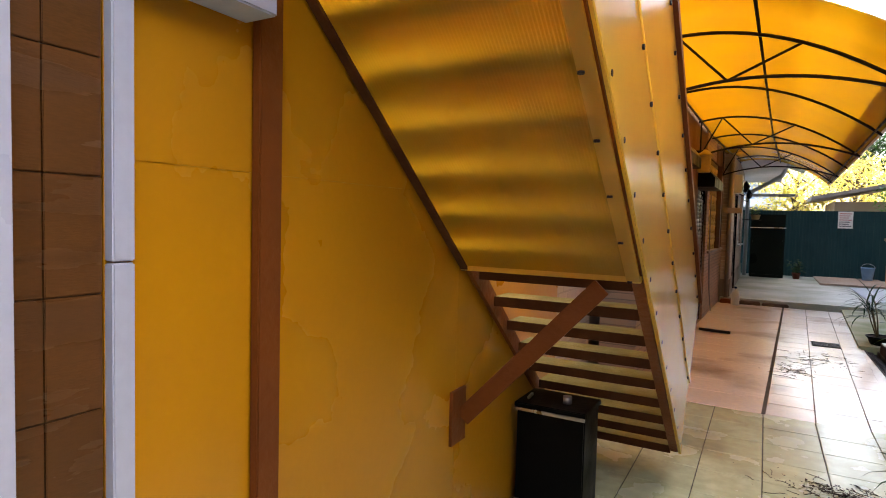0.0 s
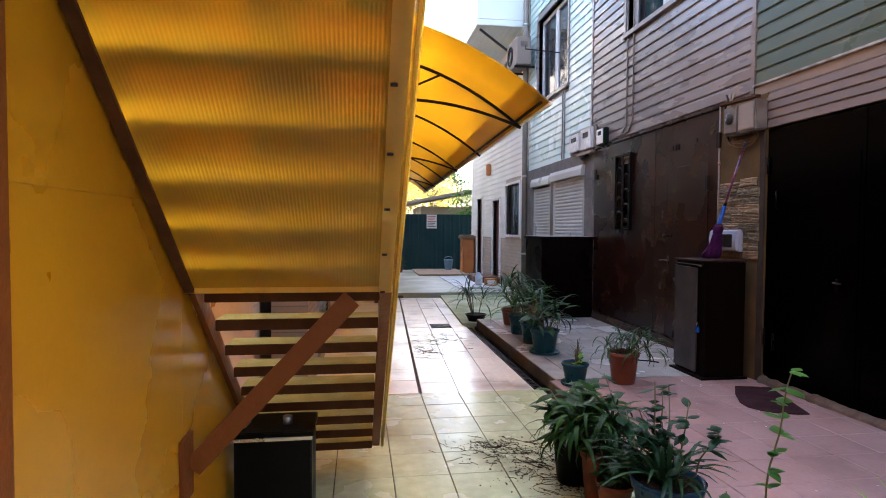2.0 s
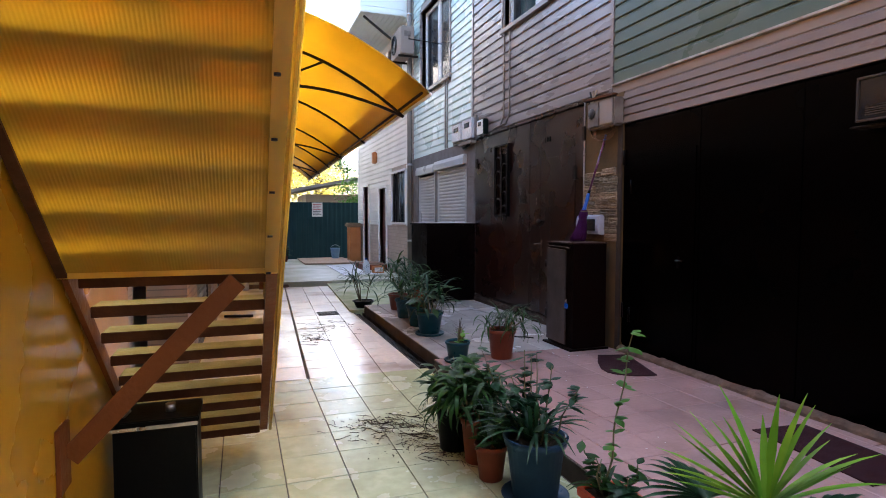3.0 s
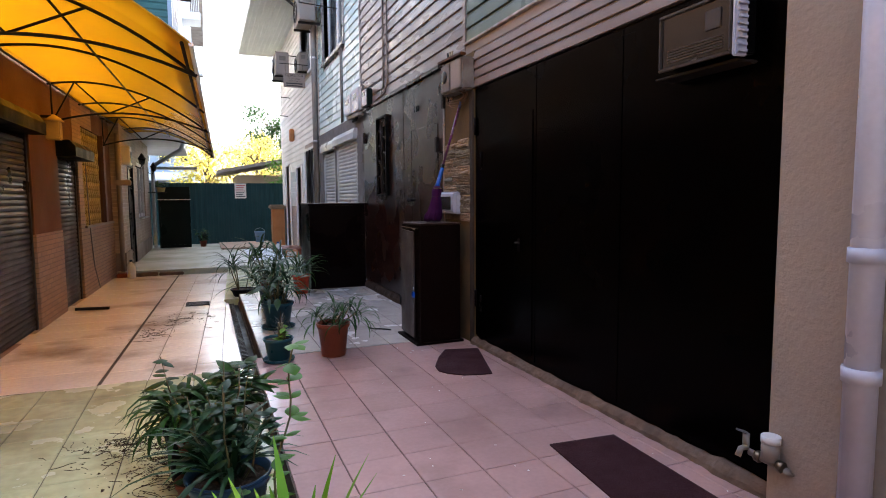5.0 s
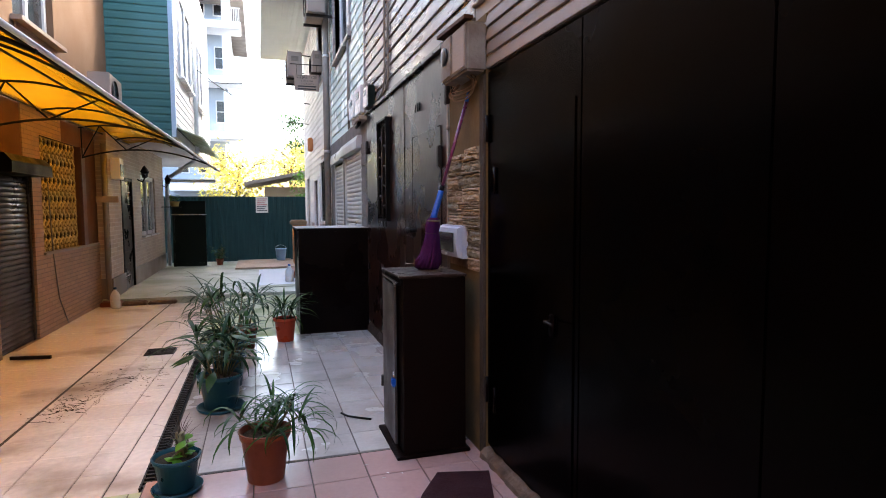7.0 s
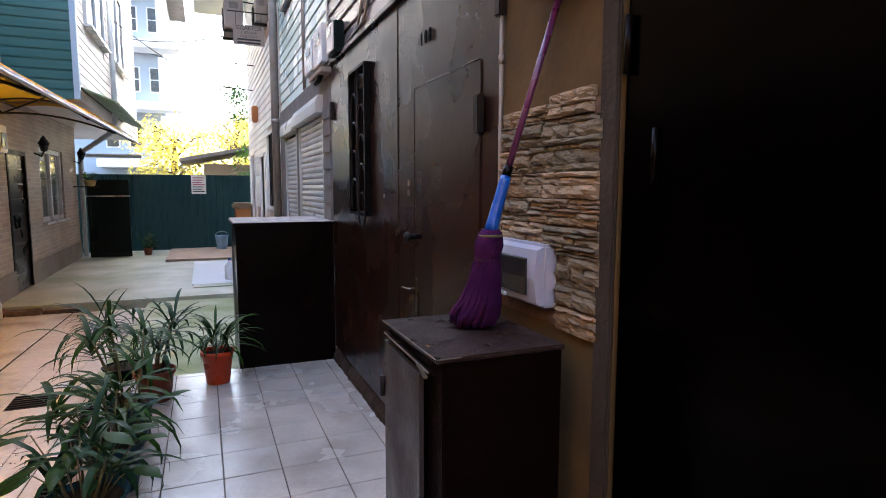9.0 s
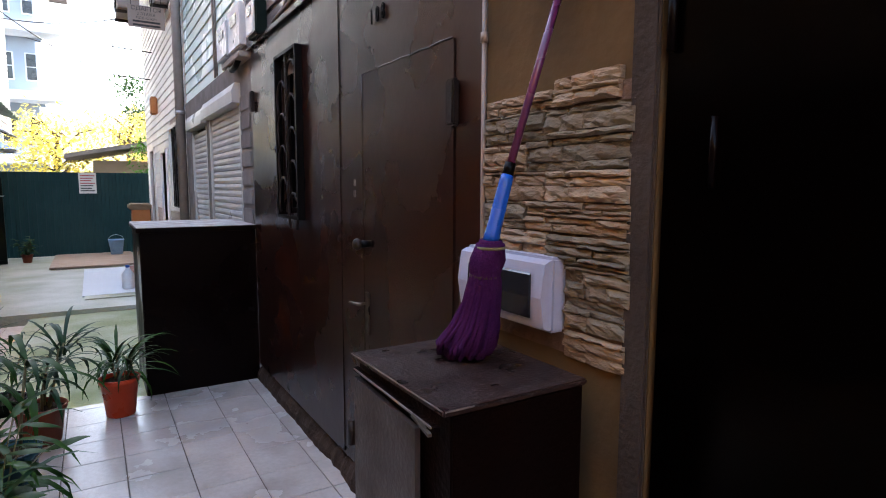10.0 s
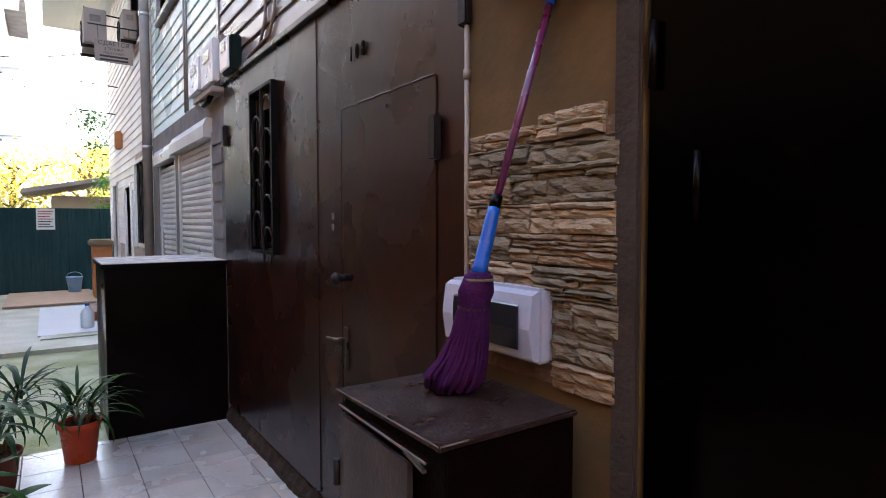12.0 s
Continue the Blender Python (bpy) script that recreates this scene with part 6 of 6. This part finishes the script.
# ---- air conditioners and sign on the right house ----
def outdoor_unit(x, y, z, w, h, d, face, label):
    th = thing("air_conditioner", label, "air conditioner", pose(x, y, z, 0, 0, face), "outdoor units")
    part("casing", box(0, w, -d, 0, 0, h, 0.012), M_CREAM, th)
    part("side_vent", box(w, w + 0.006, -d * 0.75, -d * 0.25, h * 0.62, h * 0.82, 0.002), M_CABGREY, th)
    part("fan_guard", tube([(w * 0.36 + h * 0.36 * math.cos(a), -d - 0.012, h / 2 + h * 0.36 * math.sin(a)) for a in (2 * math.pi * j / 24 for j in range(25))], 0.006, 6), M_IRON, th)
    part("fan_grille", lathe([(0.002, 0), (h * 0.36, 0.0), (h * 0.36, 0.008), (0.002, 0.01)], 24), M_DKGLASS, th).matrix_local = pose(w * 0.36, -d - 0.002, h / 2, 90, 0, 0)
    for k in (0.15, 0.85):
        part("bracket", box(w * k - 0.015, w * k + 0.015, -d - 0.02, 0.12, -0.04, 0.0), M_IRON, th)
    return th


outdoor_unit(2.86, 11.85, 4.68, 0.78, 0.54, 0.28, -90, "white outdoor air conditioning unit on the mint boards")
outdoor_unit(2.62, 13.75, 4.06, 0.78, 0.47, 0.27, -90, "white outdoor air conditioning unit beside the balcony")
outdoor_unit(2.95, 13.30, 4.10, 0.70, 0.38, 0.17, -90, "narrow grey outdoor air conditioning unit above the sign")
outdoor_unit(0.42, 14.6, 6.1, 0.78, 0.54, 0.28, 90, "white outdoor air conditioning unit on the upper house")
outdoor_unit(-0.62, 11.35, 3.05, 0.80, 0.55, 0.30, 90, "weathered outdoor air conditioning unit above the canopy")

signb = thing("rental_sign", "hanging cream board with dark lettering for letting rooms", "sign", pose(2.44, 12.55, 3.72) @ Matrix.Scale(0.72, 4))
part("board", box(0, 0.62, -0.006, 0.006, 0, 0.40, 0.002), M_S_BEIGE, signb)
for k in (0.06, 0.56):
    part("hanger", tube([(k, 0, 0.40), (k, 0, 0.66)], 0.005, 5), M_IRON, signb)
part("rod", tube([(-0.1, 0, 0.66), (0.70, 0, 0.66)], 0.012, 6), M_IRON, signb)


def lettering(parent, text, x, z, size, material, y=-0.008, name="lettering"):
    cu = bpy.data.curves.new("text", "FONT")
    cu.body, cu.size, cu.extrude, cu.align_x = text, size, 0.001, "CENTER"
    tmp = bpy.data.objects.new("tmp", cu)
    scene.collection.objects.link(tmp)
    me = bpy.data.meshes.new_from_object(tmp.evaluated_get(bpy.context.evaluated_depsgraph_get()))
    bpy.data.objects.remove(tmp)
    me.materials.clear()
    me.materials.append(material)
    ob = new(name, me)
    ob.parent = parent
    ob.matrix_local = pose(x, y, z, 90, 0, 0)
    return ob


lettering(signb, "СДАЕТСЯ", 0.31, 0.31, 0.105, M_INK)
lettering(signb, "2 ЭТАЖА", 0.31, 0.225, 0.07, M_INK)
lettering(signb, "ПОД КЛЮЧ", 0.31, 0.155, 0.06, M_INK)
for z in (0.095, 0.03):
    part("line", box(0.08, 0.54, -0.0085, -0.0065, z, z + 0.035), M_INK, signb)
for y, z in ((9.7, 4.5), (13.0, 4.45), (15.5, 4.0), (16.0, 3.6)):
    rd = thing("clothes_rod", "thin dark rod projecting from the boards", "rod", group="wall rods")
    part("rod", tube([(2.97, y, z), (2.35, y + 0.02, z + 0.04)], 0.010, 6), M_IRON, rd)
    part("hook", tube([(2.36, y + 0.02, z + 0.04), (2.36, y + 0.02, z + 0.10)], 0.008, 5), M_IRON, rd)
solid("alarm_box", box(2.86, 2.968, 14.9, 15.1, 2.85, 3.15, 0.02), M_ORANGEBOX, "small rust-red box on the white boards", "box")

# ---- rear yard ----
notice = thing("notice", "printed paper notice with red heading on the fence", "sign", pose(1.68, 18.592, 1.44))
part("sheet", box(0, 0.33, -0.003, 0.0, 0, 0.45), M_PAPER, notice)
for k in range(7):
    part("line", box(0.03, 0.30 - 0.03 * (k % 3), -0.0045, -0.0032, 0.38 - k * 0.055, 0.40 - k * 0.055), M_REDINK if k < 4 else M_INK, notice)
solid("plywood_sheet", box(1.18, 2.60, 16.1, 18.4, 0.10, 0.135, 0.004), M_WOOD, "plywood boards laid flat on the yard", "board")
# Thin raised rectangle, paler than the yard around it.
solid("pale_rectangle", box(1.72, 2.55, 12.85, 15.85, 0.086, 0.104, 0.004), M_FARWALL, "thin pale rectangle on the mossy yard", "slab")
bc = thing("planter_box", "orange boarded planter with a rough stone top", "planter")
part("body", box(2.60, 2.93, 17.0, 17.45, 0.085, 1.12, 0.008), M_ORANGEBOX, bc)
part("top", box(2.54, 2.955, 16.93, 17.52, 1.12, 1.25, 0.03), M_STONE, bc)
st = thing("door_step", "red-brown tiled doorstep before the wine-red door", "step")
part("tread", box(2.35, 2.955, 13.8, 14.85, 0.085, 0.24, 0.006), M_TERRA, st)
bk = thing("bucket", "pale blue plastic bucket by the fence", "bucket", pose(2.31, 17.95, 0.135))
part("body", lathe([(0.11, 0), (0.15, 0.30), (0.16, 0.305), (0.155, 0.32), (0.14, 0.31), (0.10, 0.02)], 18), M_PALEBLUE, bk)
part("handle", tube([(0.15 * math.cos(a), 0, 0.30 + 0.12 * math.sin(a)) for a in (math.pi * j / 10 for j in range(11))], 0.005, 5), M_STEEL, bk)
jug = thing("water_bottle", "clear five-litre water bottle on the yard", "bottle", pose(2.30, 13.2, 0.10))
part("body", lathe([(0.07, 0), (0.085, 0.02), (0.085, 0.22), (0.03, 0.30), (0.025, 0.33)], 16), M_FARWALL, jug)
part("cap", lathe([(0.028, 0.32), (0.028, 0.35), (0.02, 0.355)], 12), M_BLUEGRIP, jug)
shrub("potted_plant", "small leafy plant by the fence", 0.75, 17.6, 0.085, 0.10, 0.16, M_TERRA, False, 61, 6, 0.42, 12, 0.13, 0.06, M_LEAF, False, 10, group="")
cart = thing("carton", "small printed carton on the doorstep", "box", pose(2.45, 13.1, 0.10))
part("body", box(0, 0.26, 0, 0.2, 0, 0.16, 0.003), M_ORANGEBOX, cart)
part("label", box(0.03, 0.23, -0.003, 0.0, 0.03, 0.13), M_PAPER, cart)

# ---- beyond the fence ----
shed = thing("shed", "low shed with a grey-brown lean-to roof behind the fence", "shed")
part("wall", box(2.0, 6.5, 23.5, 27, -0.06, 2.35), M_BEIGE, shed)
part("roof", prism([(1.3, 2.38), (6.8, 3.5), (6.8, 3.62), (1.3, 2.5)], 23.0, 27.4, "y"), M_ROOF, shed)


def tree(name, label, x, y, h, crown, seed, leaf, n, size, trunk=0.16):
    th = thing(name, label, "tree", pose(x, y, -0.06))
    rng = random.Random(seed)
    tb, lb = bmesh.new(), bmesh.new()
    tube([(0, 0, 0), (0.1, 0.05, h * 0.3), (0.05, -0.1, h * 0.55), (0.15, 0, h * 0.9)], trunk, 9, tb, 0.3)
    for k in range(13):
        a, t = k * 2.4, 0.35 + 0.55 * k / 13
        b0 = Vector((0.08, 0, h * t))
        e = b0 + Vector((math.cos(a), math.sin(a), rng.uniform(0.2, 0.7))) * crown * rng.uniform(0.55, 1.0) * (1.15 - 0.5 * t)
        mid = b0.lerp(e, 0.5) + Vector((0, 0, 0.15 * crown))
        tube([b0, mid, e], trunk * 0.35, 6, tb, 0.25)
        for j in range(n // 13):
            c = mid.lerp(e, rng.random() ** 0.6) + Vector((rng.gauss(0, 1), rng.gauss(0, 1), rng.gauss(0, 0.8))) * crown * 0.19
            broad(lb, c, rng.uniform(0, 6.28), rng.uniform(-0.8, 0.8), size * rng.uniform(0.6, 1.3), size * 0.5)
    part("trunk", tb, M_BARK, th)
    part("crown", lb, leaf, th)
    return th


tree("tree", "yellow-leaved autumn tree behind the fence", 0.9, 27.0, 3.9, 1.9, 71, M_LEAF_Y, 3400, 0.15)
tree("tree", "yellow-green tree behind the shed", 3.2, 30.0, 4.5, 1.9, 72, M_LEAF_Y, 3000, 0.15)
tree("tree", "fresh green shrub tree by the white wall", 3.6, 21.0, 3.0, 0.95, 73, M_LEAF_L, 2200, 0.11, 0.06)
tree("tree", "tall dark green tree far behind", 5.4, 44.0, 7.6, 2.4, 74, M_LEAF, 5200, 0.24)
tree("tree", "dark green tree far behind the yellow one", -2.2, 46.0, 7.5, 2.6, 75, M_LEAF, 1500, 0.34)

farb = thing("apartment_building", "pale blue-white house with columns and balconies far behind", "building")
part("wall", box(-9.0, 0.15, 40.0, 52.0, -0.06, 14.0), M_FARBLUE, farb)
part("roof", box(-9.3, 1.2, 38.2, 52.3, 14.0, 14.4), M_ROOF, farb)
for k, z in enumerate((2.65, 5.75, 9.0, 12.2)):
    b = part("balcony", box(-3.2, 1.02, 38.4, 40.0, z, z + 0.45, 0.03), M_FARWALL, farb)
    part("column", box(-0.05, 0.45, 38.5, 39.0, z + 0.451, z + 2.799 if k < 3 else 13.99, 0.03), M_FARWALL, b)
    for j in range(5):
        part("baluster", box(0.52 + j * 0.1, 0.55 + j * 0.1, 38.45, 38.5, z + 0.451, z + 1.2), M_FARWALL, b)
    part("handrail", box(0.46, 1.0, 38.44, 38.51, z + 1.2, z + 1.26), M_FARWALL, b)
    for j in range(3):
        w = part("window", box(-2.9 + j * 1.15, -2.2 + j * 1.15, 39.93, 39.99, z + 1.1, z + 2.5, 0.02), M_PVC, farb)
        for h in (0, 1):
            part("pane", box(-2.83 + j * 1.15, -2.27 + j * 1.15, 39.90, 39.925, z + 1.17 + h * 0.66, z + 1.77 + h * 0.66), M_DKGLASS, w)
for k, (p, q, s) in enumerate((((0.35, 17.0, 5.0), (3.0, 24.0, 4.9), 0.25), ((-0.5, 40.0, 9.0), (8.0, 36.0, 8.2), 0.5), ((0.4, 20.0, 5.3), (3.0, 17.2, 5.1), 0.15))):
    pts = [Vector(p).lerp(Vector(q), t / 12) - Vector((0, 0, s * 4 * (t / 12) * (1 - t / 12))) for t in range(13)]
    solid("overhead_wire", tube(pts, 0.012, 5), M_IRON, "thin dark overhead wire across the yard", "wire", group="overhead wires")

# ---- floor tiles ----
tiles(floor_a, steps(-1.05, 1.14, 0.33, 0.048), steps(-0.7, 4.905, 0.33, 4.905), 0.0, M_FLOOR_Y)
tiles(floor_b, [0.012, 0.335, 0.66, 0.86], steps(0.0, 6.85, 0.33), 0.0, M_FLOOR_B)
tiles(floor_b, [-1.30, -0.012], steps(0.0, 6.85, 0.43), 0.0, M_FLOOR_B, 0.002)
tiles(floor_c, steps(1.155, 2.955, 0.2925, 1.40), steps(-0.1, 4.745, 0.30, 4.745), 0.12, M_FLOOR_P)
tiles(floor_d, steps(1.215, 2.955, 0.2925, 1.40), steps(4.765, 8.145, 0.30, 4.765), 0.12, M_FLOOR_G)
solid("floor_porch_back", box(1.155, 2.955, -8.2, -0.105, 0.113, 0.12), M_FLOOR_P, "plain pink tiled floor behind", "floor", "structure")
solid("floor_court_back", box(-1.05, 1.145, -8.2, -0.705, -0.006, 0.0), M_FLOOR_Y, "plain pale tiled floor behind", "floor", "structure")
